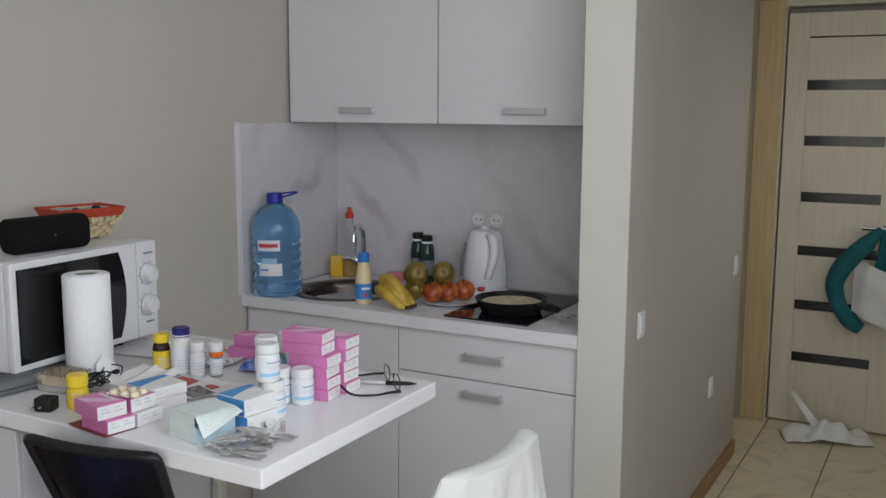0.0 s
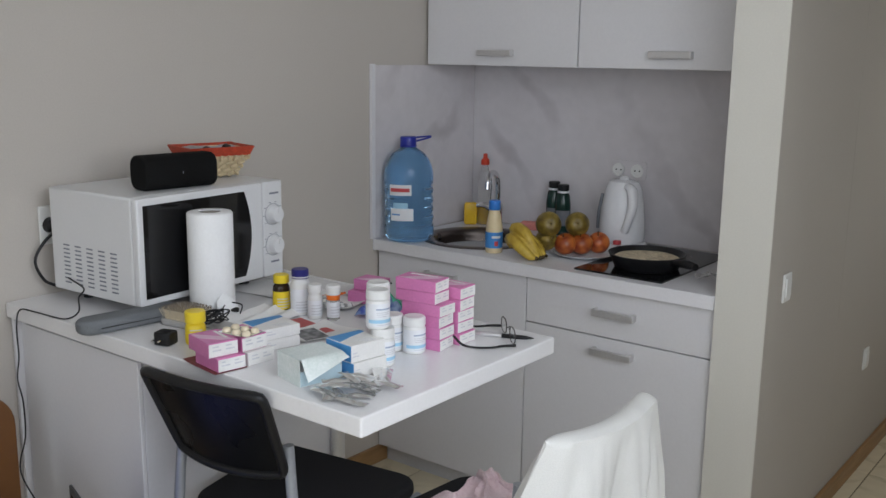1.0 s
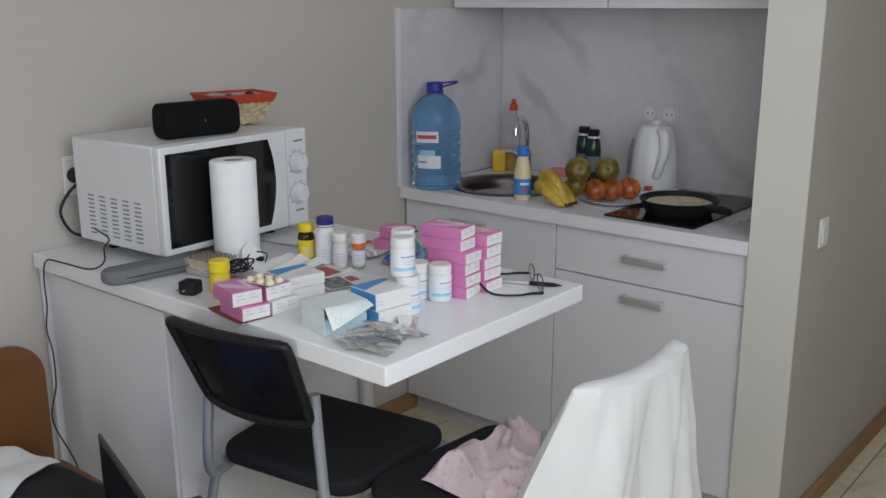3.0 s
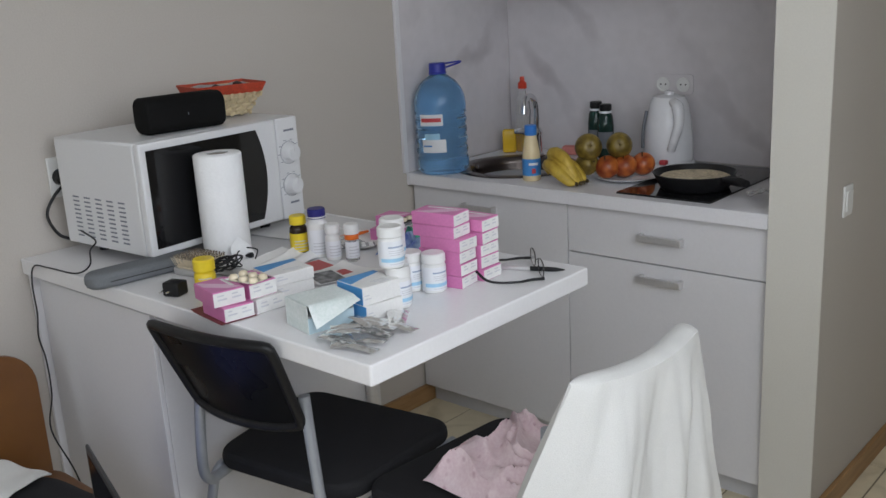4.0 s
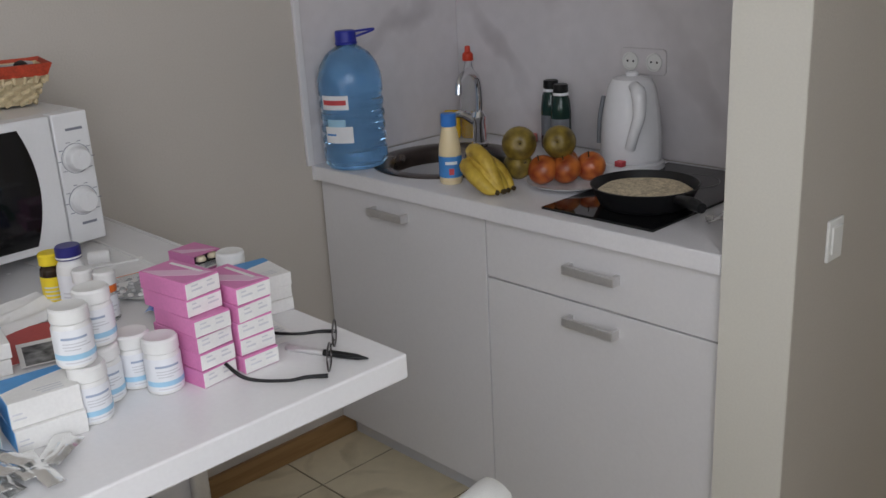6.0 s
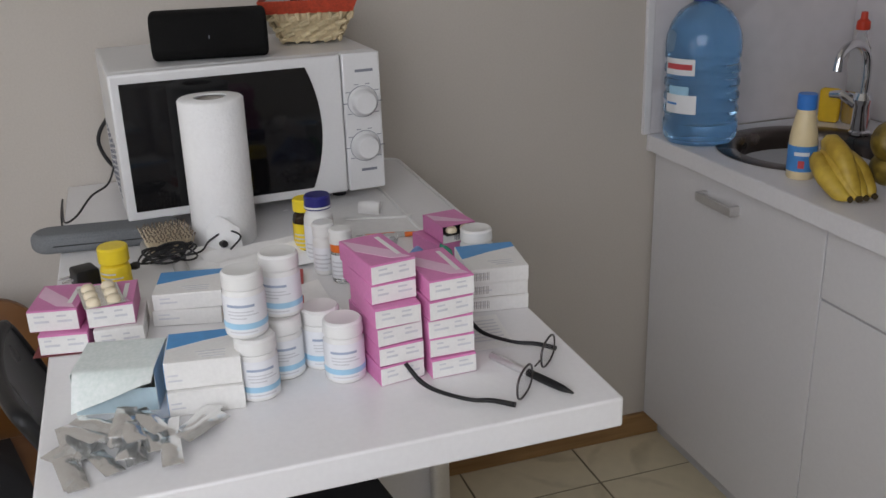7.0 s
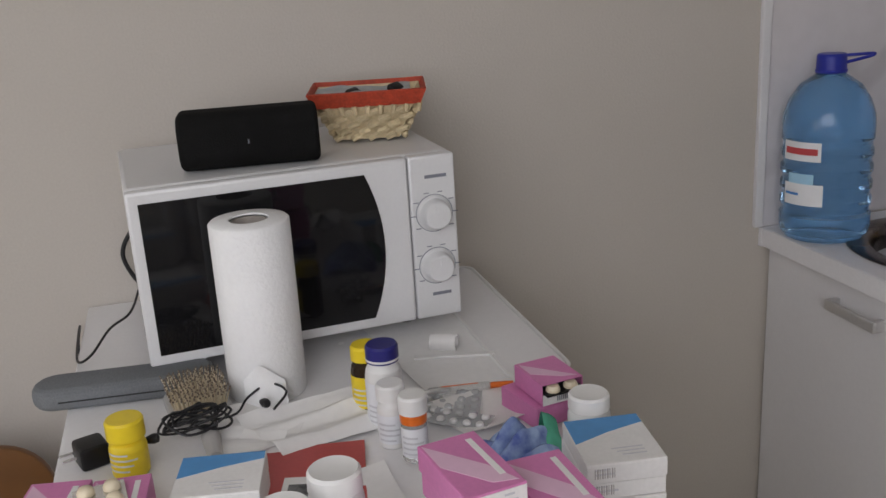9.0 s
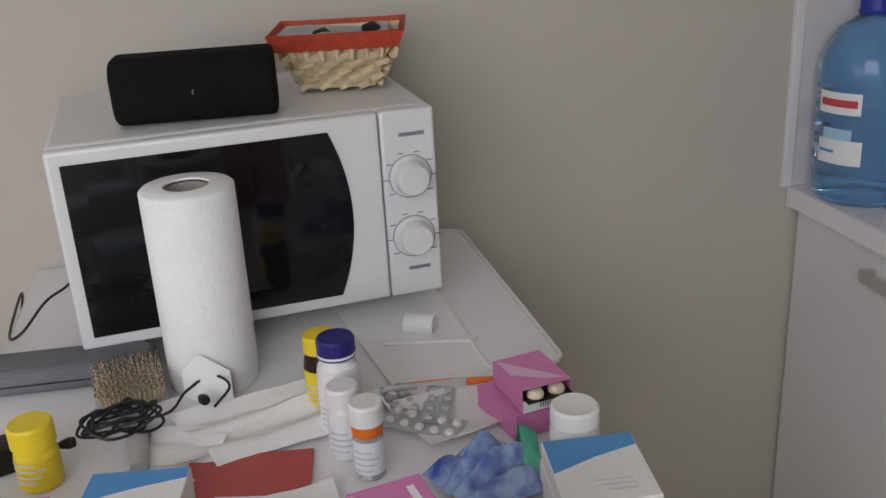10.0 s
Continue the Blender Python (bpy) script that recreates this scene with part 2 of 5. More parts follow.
M["alu"] = mat("brushed_metal", (0.68, 0.67, 0.67), 0.42, 0.75, vary=0.05, fine=200)
M["chrome"] = mat("chrome", (0.78, 0.78, 0.8), 0.08, 1.0, vary=0.03)
M["steel"] = mat("steel_sink", (0.13, 0.11, 0.1), 0.28, 1.0, vary=0.08, fine=200, bump=0.05)
M["greytube"] = mat("grey_painted_tube", (0.36, 0.38, 0.41), 0.35, 0.35, vary=0.06)
M["blackcloth"] = mat("black_upholstery", (0.018, 0.018, 0.02), 0.85, vary=0.2, fine=400, bump=0.4, spec=0.25)
M["blackplastic"] = mat("black_plastic", (0.011, 0.011, 0.012), 0.4, vary=0.15, fine=300, bump=0.1, spec=0.35)
M["blackglass"] = mat("black_glass", (0.008, 0.008, 0.009), 0.06, vary=0.1, spec=0.5)
M["speakercloth"] = mat("black_speaker_cloth", (0.008, 0.008, 0.008), 0.9, vary=0.3, fine=600, bump=0.5, spec=0.15)
M["mwwhite"] = mat("white_enamel", (0.7, 0.7, 0.705), 0.32, vary=0.02, fine=200)
M["paper"] = mat("white_paper", (0.83, 0.82, 0.81), 0.85, vary=0.03, fine=90, bump=0.15)
M["roll"] = mat("embossed_paper_towel", (0.84, 0.84, 0.84), 0.95, vary=0.02, scale=40, fine=160, bump=0.5)
M["cloth"] = mat("white_cotton", (0.68, 0.675, 0.65), 0.92, vary=0.05, fine=500, bump=0.3, sheen=0.2)
M["pinkcloth"] = mat("pink_patterned_cotton", (0.8, 0.6, 0.64), 0.92, vary=0.05, scale=30, fine=150, bump=0.15, tint=(0.84, 0.69, 0.71))
_nt = M["pinkcloth"].node_tree
_b = _nt.nodes["Principled BSDF"]
_vo = _nt.nodes.new("ShaderNodeTexVoronoi")
_vo.inputs["Scale"].default_value = 42
_tc = _nt.nodes.new("ShaderNodeTexCoord")
_nt.links.new(_tc.outputs["Object"], _vo.inputs["Vector"])
_mr = _nt.nodes.new("ShaderNodeMapRange")
_mr.inputs[1].default_value, _mr.inputs[2].default_value, _mr.inputs[3].default_value, _mr.inputs[4].default_value = 0.1, 0.28, 0.4, 0.0
_nt.links.new(_vo.outputs["Distance"], _mr.inputs[0])
_mx = _nt.nodes.new("ShaderNodeMix")
_mx.data_type = "RGBA"
_nt.links.new(_b.inputs["Base Color"].links[0].from_socket, _mx.inputs[6])
_mx.inputs[7].default_value = (0.42, 0.2, 0.26, 1)
_nt.links.new(_mr.outputs[0], _mx.inputs[0])
_nt.links.new(_mx.outputs[2], _b.inputs["Base Color"])
M["woodchair"] = grained("orange_brown_wood", (0.12, 0.047, 0.012), (0.18, 0.075, 0.02), 0.35, (8, 2, 3), coat=0.2)
M["door"] = grained("cream_door_laminate", (0.62, 0.55, 0.44), (0.7, 0.63, 0.52), 0.5, (30, 30, 2), 0.05)
M["trim"] = grained("golden_wood_trim", (0.5, 0.37, 0.19), (0.6, 0.47, 0.27), 0.5, (30, 30, 2), 0.05)
M["bars"] = mat("dark_glass_strip", (0.02, 0.02, 0.022), 0.15, vary=0.1)
M["print"] = mat("grey_print", (0.2, 0.21, 0.25), 0.7, vary=0.05)
M["plasticwhite"] = mat("white_plastic", (0.76, 0.755, 0.74), 0.3, vary=0.02, sss=0.0)
M["offwhite"] = mat("socket_plastic", (0.75, 0.75, 0.73), 0.35, vary=0.02)

# ---- structure ----
X0, XW, XC = 0.0, 1.293, 1.44          # left wall, niche end, corridor wall
YB, YF, YD = 0.0, -0.6, 1.6            # niche back, niche front, far door wall
XR, YW, ZC = 2.7, -4.9, 3.0            # right wall, window wall, ceiling
XK = 2.5                              # right wall of the corridor


def structure(name, bm, material, label):
    return single(name, bm, material, label, name.split("_")[0], kind="structure")


structure("wall_west", box(X0 - 0.15, X0, YW - 0.15, YB, 0, ZC), M["wall"], "plain light grey painted wall")
structure("wall_north", box(X0 - 0.15, XW + 0.01, YB, YB + 0.12, 0, ZC), M["wall"], "plain painted wall behind the kitchenette")
# The colours of side and end carry how light falls on this wall.
structure("wall_corridor_start", box(XW + 0.01, XC, YF + 0.003, YB + 0.119, 0, ZC), M["corridor"], "grey beige corridor wall beside the kitchenette, shade in its colour")
structure("wall_pier", box(XW, XC - 0.001, YF, YF + 0.0029, 0, ZC), M["pier"], "cream wall end beside the kitchenette, painted paler as the lit face")
structure("wall_corridor", box(XW, XC, YB + 0.12, 1.04, 0, ZC), M["corridor"], "grey beige corridor wall with switches, shade in its colour")
structure("wall_recess", box(XW - 0.1, 1.33, 1.04, YD, 0, ZC), M["wall"], "painted recess wall in the corridor")
_w = box(1.2, 1.484, YD, YD + 0.12, 0, ZC)
box(2.3, XK + 0.12, YD, YD + 0.12, 0, ZC, bm=_w)
box(1.484, 2.3, YD, YD + 0.12, 2.03, ZC, bm=_w)
structure("wall_door", _w, M["cream"], "end wall of the corridor with a door opening")
structure("wall_behind_door", box(1.2, XK + 0.12, YD + 0.16, YD + 0.24, 0, ZC), M["cream"], "plain wall behind the door")
# The opening is made up, to go with the corridor's added lamp.
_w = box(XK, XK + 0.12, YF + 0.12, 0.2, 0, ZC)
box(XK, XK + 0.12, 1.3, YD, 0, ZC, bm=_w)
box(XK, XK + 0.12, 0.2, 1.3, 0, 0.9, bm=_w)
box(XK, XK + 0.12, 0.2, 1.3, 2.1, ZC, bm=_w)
structure("wall_corridor_east", _w, M["cream"], "unseen corridor wall with an added window opening")
structure("wall_north_east", box(XK, XR, YF, YF + 0.12, 0, ZC), M["whitewall"], "plain painted room wall")
WY0, WY1, WZ0, WZ1 = -3.6, -1.6, 1.08, 2.68     # window opening
_w = box(XR, XR + 0.15, YW - 0.15, WY0, 0, ZC)
box(XR, XR + 0.15, WY1, YF + 0.12, 0, ZC, bm=_w)
box(XR, XR + 0.15, WY0, WY1, 0, WZ0, bm=_w)
box(XR, XR + 0.15, WY0, WY1, WZ1, ZC, bm=_w)
structure("wall_east", _w, M["whitewall"], "room wall with a wide window opening")
_w = box(X0, 0.8, YW - 0.15, YW, 0, ZC)
box(2.65, XR, YW - 0.15, YW, 0, ZC, bm=_w)
box(0.8, 2.65, YW - 0.15, YW, 0, 0.3, bm=_w)
box(0.8, 2.65, YW - 0.15, YW, 2.4, ZC, bm=_w)
structure("wall_south", _w, M["whitewall"], "room wall with a tall window opening")
structure("ceiling", box(X0 - 0.15, XR + 0.15, YW - 0.15, YD + 0.3, ZC, ZC + 0.1), M["ceiling"], "plain white ceiling")
floor = structure("floor", box(X0 - 0.15, XR + 0.15, YW - 0.15, YD + 0.3, -0.1, -0.004), M["grout"], "floor of cream marbled tiles with dark joints")
structure("ground", box(-60, 60, -80, 60, -6.2, -6.0), M["cream"], "pale ground far below the window")

M["pane"] = mat("window_glass", (1, 1, 1), 0.02, vary=0, transmission=1.0)


def window(name, m, w, z0, z1, leaves, label):
    """A plastic frame with mullions and one pane between each two."""
    wd = thing(name, m, label, "window", kind="structure")
    t = 0.065
    bm = box(-w / 2, w / 2, -0.03, 0.03, z0, z0 + t)
    box(-w / 2, w / 2, -0.03, 0.03, z1 - t, z1, bm=bm)
    xs = [-w / 2 + (w - t) * i / leaves for i in range(leaves + 1)]
    for x in xs:
        box(x, x + t, -0.03, 0.03, z0 + t, z1 - t, bm=bm)
    part("window_frame", bm, M["plasticwhite"], wd)
    for x, x1 in zip(xs, xs[1:]):
        p = part("pane", box(x + t, x1, -0.004, 0.004, z0 + t, z1 - t), M["pane"], wd)
        p.visible_shadow = False


window("window_1", pose(XR + 0.07, (WY0 + WY1) / 2, 0, 0, 0, 90), WY1 - WY0, WZ0, WZ1, 2, "window with white plastic frame")
# Unseen window, added around the corridor's extra lamp.
window("window_2", pose(XK + 0.06, 0.75, 0, 0, 0, 90), 1.1, 0.9, 2.1, 1, "unseen window added to light the corridor")
window("window_3", pose(1.725, YW - 0.07, 0), 1.85, 0.3, 2.4, 2, "tall wide window with white plastic frame")

# skirting
structure("baseboard", box(X0, 0.014, -1.338, -0.535, 0, 0.068, 0.003), M["skirting"], "brown wooden skirting board along the wall")
structure("baseboard", box(X0, 0.014, YW, -2.0, 0, 0.068, 0.003), M["skirting"], "brown wooden skirting board along the wall")
structure("baseboard", box(XC, XC + 0.014, YF + 0.0, 1.04, 0, 0.068, 0.003), M["skirting"], "brown wooden skirting board in the corridor")

# door at the corridor's end
door = thing("door_1", pose(1.484, YD + 0.03, 0), "cream laminate door with narrow dark glass strips", "door", kind="structure")
DW = 0.8
strips = [(1.886, 0.008), (1.663, 0.048), (1.40, 0.048), (1.13, 0.048), (0.868, 0.048), (0.60, 0.048), (0.338, 0.048)]
_d = bmesh.new()
box(0.008, 0.104, 0, 0.04, 0.008, 2.0, 0.002, bm=_d)
box(0.46, DW - 0.006, 0, 0.04, 0.008, 2.0, 0.002, bm=_d)
lo = 0.008
for z, h in sorted(strips):
    box(0.104, 0.46, 0.002, 0.04, lo, z - h / 2, 0.002, bm=_d)
    lo = z + h / 2
box(0.104, 0.46, 0.002, 0.04, lo, 2.0, 0.002, bm=_d)
part("leaf", _d, M["door"], door)
for z, h in strips:
    part("glass_strip", box(0.104, 0.46, 0.012, 0.02, z - h / 2, z + h / 2), M["bars"], door, "dark glass strip")
_h = lathe([(0.024, 0), (0.024, 0.006), (0.009, 0.008), (0.009, 0.045)], 16)
moved(_h, pose(0.50, 0, 1.0, 90))
tube([(0.50, -0.04, 1.0), (0.48, -0.045, 1.0), (0.39, -0.045, 1.0)], 0.009, bm=_h)
part("door_handle", _h, M["chrome"], door, "chrome lever handle")
structure("trim", box(1.36, 1.48, YD - 0.018, YD - 0.0005, 0, 2.06, 0.004), M["trim"], "golden wood door casing")
structure("trim", box(1.30, 1.345, YD - 0.06, YD - 0.02, 0, ZC, 0.004), M["trim"], "golden wood door casing")
structure("trim", box(1.36, 2.38, YD - 0.018, YD - 0.0005, 2.0605, 2.14, 0.004), M["trim"], "golden wood door casing above the door")

# ---- kitchenette ----
splash = thing("splashback", pose(0, 0, 0), "white marbled wall panel with faint grey veins", "wall panel", kind="structure")
part("back_panel", box(0.011, XW - 0.001, -0.009, -0.001, 0.872, 1.488), M["splash"], splash)
part("side_panel", box(0.001, 0.009, -0.6, -0.001, 0.872, 1.488), M["splash"], splash)
part("edge_strip", box(0.001, 0.014, -0.622, -0.601, 0.872, 1.492, 0.003), M["white"], splash, "white edge strip")


def bar_handle(parent, x0, x1, y, z):
    """Flat bow handle with two feet."""
    bm = box(x0, x1, y - 0.028, y - 0.019, z - 0.011, z + 0.011, 0.003)
    for x in (x0 + 0.001, x1 - 0.013):
        box(x, x + 0.012, y - 0.0195, y, z - 0.011, z + 0.011, 0.001, bm=bm)
    return part("handle", bm, M["alu"], parent, "brushed metal bow handle")


def wall_cabinet(x0, x1, hx0, hx1):
    c = thing("wall_cabinet", pose(0, 0, 0), "white wall cabinet with a closed plain door", "cabinet", "wall cabinets over the worktop")
    part("body", box(x0 + 0.001, x1 - 0.001, -0.293, -0.012, 1.49, 2.25), M["carcass"], c)
    d = part("door", box(x0 + 0.002, x1 - 0.002, -0.313, -0.295, 1.491, 2.248, 0.0015), M["white"], c)
    bar_handle(d, hx0, hx1, -0.313, 1.535)
    return c


wall_cabinet(0.012, 0.652, 0.255, 0.398)
wall_cabinet(0.653, XW - 0.001, 0.917, 1.06)


def base_cabinet(x0, x1, fronts, label):
    c = thing("base_cabinet", pose(0, 0, 0), label, "cabinet", "base cabinets under the worktop")
    part("body", box(x0, x1, -0.56, -0.012, 0.068, 0.828), M["carcass"], c)
    for name, z0, z1, hx0, hx1, hz in fronts:
        d = part(name, box(x0 + 0.0015, x1 - 0.0015, -0.58, -0.562, z0, z1, 0.0015), M["white"], c)
        bar_handle(d, hx0, hx1, -0.58, hz)
    return c


base_cabinet(0.008, 0.652, [("door", 0.072, 0.824, 0.235, 0.375, 0.775)], "white base cabinet with one full-height door")
base_cabinet(0.653, XW - 0.003, [("drawer", 0.679, 0.824, 0.905, 1.047, 0.757), ("door", 0.072, 0.675, 0.905, 1.045, 0.632)], "white base cabinet with a drawer over a door")
single("plinth", box(0.016, XW - 0.002, -0.535, -0.52, 0, 0.067), M["carcass"], "light grey kitchen plinth under the base cabinets", "plinth")
SX, SY, SR = 0.285, -0.335, 0.215      # sink centre and radius


def holed_top(x0, x1, y0, y1, z0, z1, cx, cy, r, n=48):
    """A slab with a round hole."""
    bm = bmesh.new()
    ring, rim = [], []
    for i in range(n):
        a = 2 * math.pi * (i + 0.5) / n
        dx, dy = math.cos(a), math.sin(a)
        t = min((x1 - cx) / dx if dx > 0 else (x0 - cx) / dx, (y1 - cy) / dy if dy > 0 else (y0 - cy) / dy)
        ring.append((cx + r * dx, cy + r * dy))
        rim.append((cx + t * dx, cy + t * dy))
    corners = [(x1, y1), (x0, y1), (x0, y0), (x1, y0)]
    for z, flip in ((z1, False), (z0, True)):
        a = [bm.verts.new((*p, z)) for p in ring]
        b = [bm.verts.new((*p, z)) for p in rim]
        c = [bm.verts.new((*p, z)) for p in corners]
        for i in range(n):
            j = (i + 1) % n
            vs = [a[i], b[i], b[j], a[j]]
            for k, q in enumerate(corners):
                p0, p1 = rim[i], rim[j]
                if (abs(p0[0] - q[0]) < 1e-9) != (abs(p1[0] - q[0]) < 1e-9) and (abs(p0[1] - q[1]) < 1e-9) != (abs(p1[1] - q[1]) < 1e-9):
                    vs = [a[i], b[i], c[k], b[j], a[j]]
            bm.faces.new(vs[::-1] if flip else vs)
    for pts in (ring,):
        lo = [bm.verts.new((*p, z0)) for p in pts]
        hi = [bm.verts.new((*p, z1)) for p in pts]
        for i in range(n):
            j = (i + 1) % n
            bm.faces.new((lo[j], lo[i], hi[i], hi[j]))
    for p, q in zip(corners, corners[1:] + corners[:1]):
        bm.faces.new([bm.verts.new(v) for v in ((*p, z0), (*p, z1), (*q, z1), (*q, z0))])
    bmesh.ops.remove_doubles(bm, verts=bm.verts, dist=1e-6)
    bmesh.ops.recalc_face_normals(bm, faces=bm.faces)
    return bm


top = thing("worktop", pose(0, 0, 0), "white laminate kitchen worktop with a round sink cutout", "worktop")
part("slab", holed_top(0.0155, XW - 0.002, -0.599, -0.0105, 0.83, 0.87, SX, SY, SR - 0.02), M["counter"], top)
part("front_edging", box(0.0155, XW - 0.002, -0.603, -0.5992, 0.83, 0.8695, 0.0012), M["counter"], top, "white laminate edging strip")
single("worktop_end_strip", box(0.001, 0.015, -0.604, -0.5, 0.828, 0.871, 0.002), M["counter"], "white end strip of the worktop", "trim", kind="structure")

sink = thing("sink", pose(SX, SY, 0.87), "round stainless steel sink set in the worktop", "sink")
part("bowl", lathe([(SR, 0.0005), (SR, 0.003), (SR - 0.006, 0.005), (SR - 0.04, 0.003), (SR - 0.048, -0.002), (SR - 0.052, -0.02), (SR - 0.06, -0.12), (SR - 0.09, -0.15), (0.03, -0.155), (0.03, -0.16), (SR - 0.088, -0.154), (SR - 0.058, -0.122), (SR - 0.05, -0.02), (SR - 0.046, -0.004)], 56, cap=False), M["steel"], sink)
part("drain", lathe([(0.03, -0.157), (0.028, -0.153), (0.02, -0.156), (0.0, -0.156)], 24), M["chrome"], sink)

tap = thing("tap", pose(0.235, -0.155, 0.875), "chrome kitchen tap with a high curved spout", "tap")
part("tap_body", lathe([(0.026, 0), (0.026, 0.006), (0.021, 0.01), (0.021, 0.07), (0.024, 0.085), (0.018, 0.1), (0.0, 0.104)], 24), M["chrome"], tap)
part("spout", tube([(0, 0, 0.09), (0.002, 0.0, 0.15), (0.004, -0.012, 0.2), (0.014, -0.055, 0.222), (0.026, -0.1, 0.205), (0.03, -0.112, 0.165)], 0.0105, 14), M["chrome"], tap)
part("lever", tube([(-0.012, -0.008, 0.075), (-0.04, -0.025, 0.09), (-0.068, -0.04, 0.088)], 0.009, 12, radii=[0.017, 0.012, 0.008]), M["chrome"], tap, "chrome mixer lever")

hob = thing("hob", pose(0.812, -0.56, 0.8702), "two-zone black glass hob set in the worktop", "hob")
part("glass", box(0, 0.30, 0, 0.515, 0.0, 0.006, 0.002), M["blackglass"], hob)
M["hobmark"] = mat("hob_marking", (0.2, 0.2, 0.2), 0.3)
for y, r in ((0.17, 0.085), (0.38, 0.07)):
    bm = lathe([(r, 0.0062), (r, 0.0066), (r - 0.002, 0.0066), (r - 0.002, 0.0062)], 48, cap=False)
    part("zone_ring", bm, M["hobmark"], hob, "", pose(0.15, y, 0))

# ---- table along the wall ----
TX, TY0, TY1, TZ = 1.215, -1.975, -1.333, 0.905
tab = thing("bar_table", pose(0, 0, 0), "high white table fixed to the wall, cluttered with medicines", "table")
_t = outline([(x + (TX + 0.004) / 2, y + (TY0 + TY1) / 2) for x, y in rounded(TX - 0.004, TY1 - TY0, 0.005)], TZ - 0.038, TZ, 0.003)
part("tabletop", _t, M["table"], tab)
part("cabinet_body", box(0.018, 0.53, TY0 + 0.03, TY1 - 0.003, 0.0, TZ - 0.039, 0.002), M["white"], tab, "white panel cabinet under the tabletop")
part("side_strip", box(0.004, 0.017, TY0 + 0.012, TY0 + 0.05, 0.0, TZ - 0.039, 0.002), M["white"], tab)
part("face_panel", box(0.06, 0.53, TY0 + 0.018, TY0 + 0.029, 0.03, TZ - 0.05, 0.002), M["white"], tab)
part("leg", moved(lathe([(0.019, 0), (0.019, TZ - 0.039)], 20), pose(0.552, TY1 - 0.022, 0)), M["alu"], tab, "brushed metal tube leg")
part("leg_flange", moved(lathe([(0.034, 0), (0.034, 0.006), (0.02, 0.009)], 24), pose(0.552, TY1 - 0.022, 0)), M["alu"], tab, "round metal foot plate")


# ---- microwave ----
def microwave():
    W, D, Hh = 0.472, 0.335, 0.258
    mw = thing("microwave", pose(0.392, -1.623, 0.906, 0, 0, 3.4), "white microwave oven with two round knobs on the table", "microwave")
    z0 = 0.03
    _b = box(-D, -0.018, -W / 2, W / 2, z0, z0 + Hh, 0.006)
    part("casing", _b, M["mwwhite"], mw)
    # front: frame of door, window with a bowed edge, control panel
    part("control_panel", box(-0.0175, 0.004, 0.164, W / 2, z0 + 0.001, z0 + Hh - 0.001, 0.004), M["mwwhite"], mw)

    def edge(z):
        u = (z - z0) / Hh * 2 - 1
        return 0.088 + 0.032 * (1 - u * u)
    n = 14
    zs = [z0 + 0.018 + (Hh - 0.036) * i / n for i in range(n + 1)]
    pts = [(-W / 2 + 0.016, zs[0])] + [(edge(z), z) for z in zs] + [(-W / 2 + 0.016, zs[-1])]
    to_front = Matrix(((0, 0, 1, 0), (1, 0, 0, 0), (0, 1, 0, 0), (0, 0, 0, 1)))
    d = part("door", box(-0.0175, 0.004, -W / 2, 0.1625, z0 + 0.001, z0 + Hh - 0.001, 0.005), M["mwwhite"], mw)
    part("door_window", moved(outline(pts, 0.0042, 0.0062, 0.0006), to_front), M["blackglass"], d, "black glass window")
    for z in (z0 + 0.168, z0 + 0.085):
        k = part("knob", moved(lathe([(0.027, 0.004), (0.027, 0.007), (0.024, 0.010), (0.021, 0.024), (0.019, 0.0265), (0, 0.027)], 32), pose(0, 0.2, z, 0, 90)), M["mwwhite"], mw)
        part("pointer", box(0.0268, 0.0282, 0.1985, 0.2015, z + 0.004, z + 0.018), M["mwwhite"], k)
        _r = moved(lathe([(0.0292, 0.0042), (0.0292, 0.0047), (0.0282, 0.0047), (0.0282, 0.0042)], 40, cap=False), pose(0, 0.2, z, 0, 90))
        part("dial_ring", _r, M["print"], mw)
        for a in range(-130, 131, 37):
            y, zz = 0.2 + 0.0335 * math.sin(radians(a)), z + 0.0335 * math.cos(radians(a))
            part("dial_mark", box(0.0042, 0.0046, y - 0.004, y + 0.004, zz - 0.0007, zz + 0.0007), M["print"], mw)
    for z, w in ((z0 + 0.222, 0.034), (z0 + 0.037, 0.03)):
        part("lettering_bar", box(0.0042, 0.0046, 0.205 - w / 2, 0.205 + w / 2, z, z + 0.005), M["print"], mw)
    # vent slots in the side
    for i in range(5):
        for j in range(10):
            x = -0.285 + 0.046 * i
            z = z0 + 0.022 + 0.0105 * j
            part("vent_slot", box(x, x + 0.024, -W / 2 - 0.0009, -W / 2 + 0.001, z, z + 0.0034), M["print"], mw)
    for x in (-0.29, -0.075):
        for y in (-0.17, 0.165):
            part("foot", moved(lathe([(0.013, 0), (0.015, 0.0305)], 14), pose(x, y, 0)), M["blackplastic"], mw)
    return mw


microwave()

# ---- things on the worktop ----
WZ = 0.8705
M["bluepet"] = mat("blue_clear_plastic", (0.4, 0.7, 1.0), 0.04, vary=0.03, transmission=0.93, ior=1.3, coat=0.4)
M["bluecap"] = mat("dark_blue_plastic", (0.02, 0.03, 0.3), 0.35, vary=0.05)
M["label"] = mat("white_label", (0.78, 0.79, 0.82), 0.5, vary=0.03)
M["redprint"] = mat("red_print", (0.55, 0.07, 0.08), 0.5, vary=0.05)
M["blueprint"] = mat("blue_print", (0.06, 0.25, 0.6), 0.5, vary=0.08)
M["paleblue"] = mat("pale_blue_print", (0.35, 0.6, 0.78), 0.5, vary=0.08)
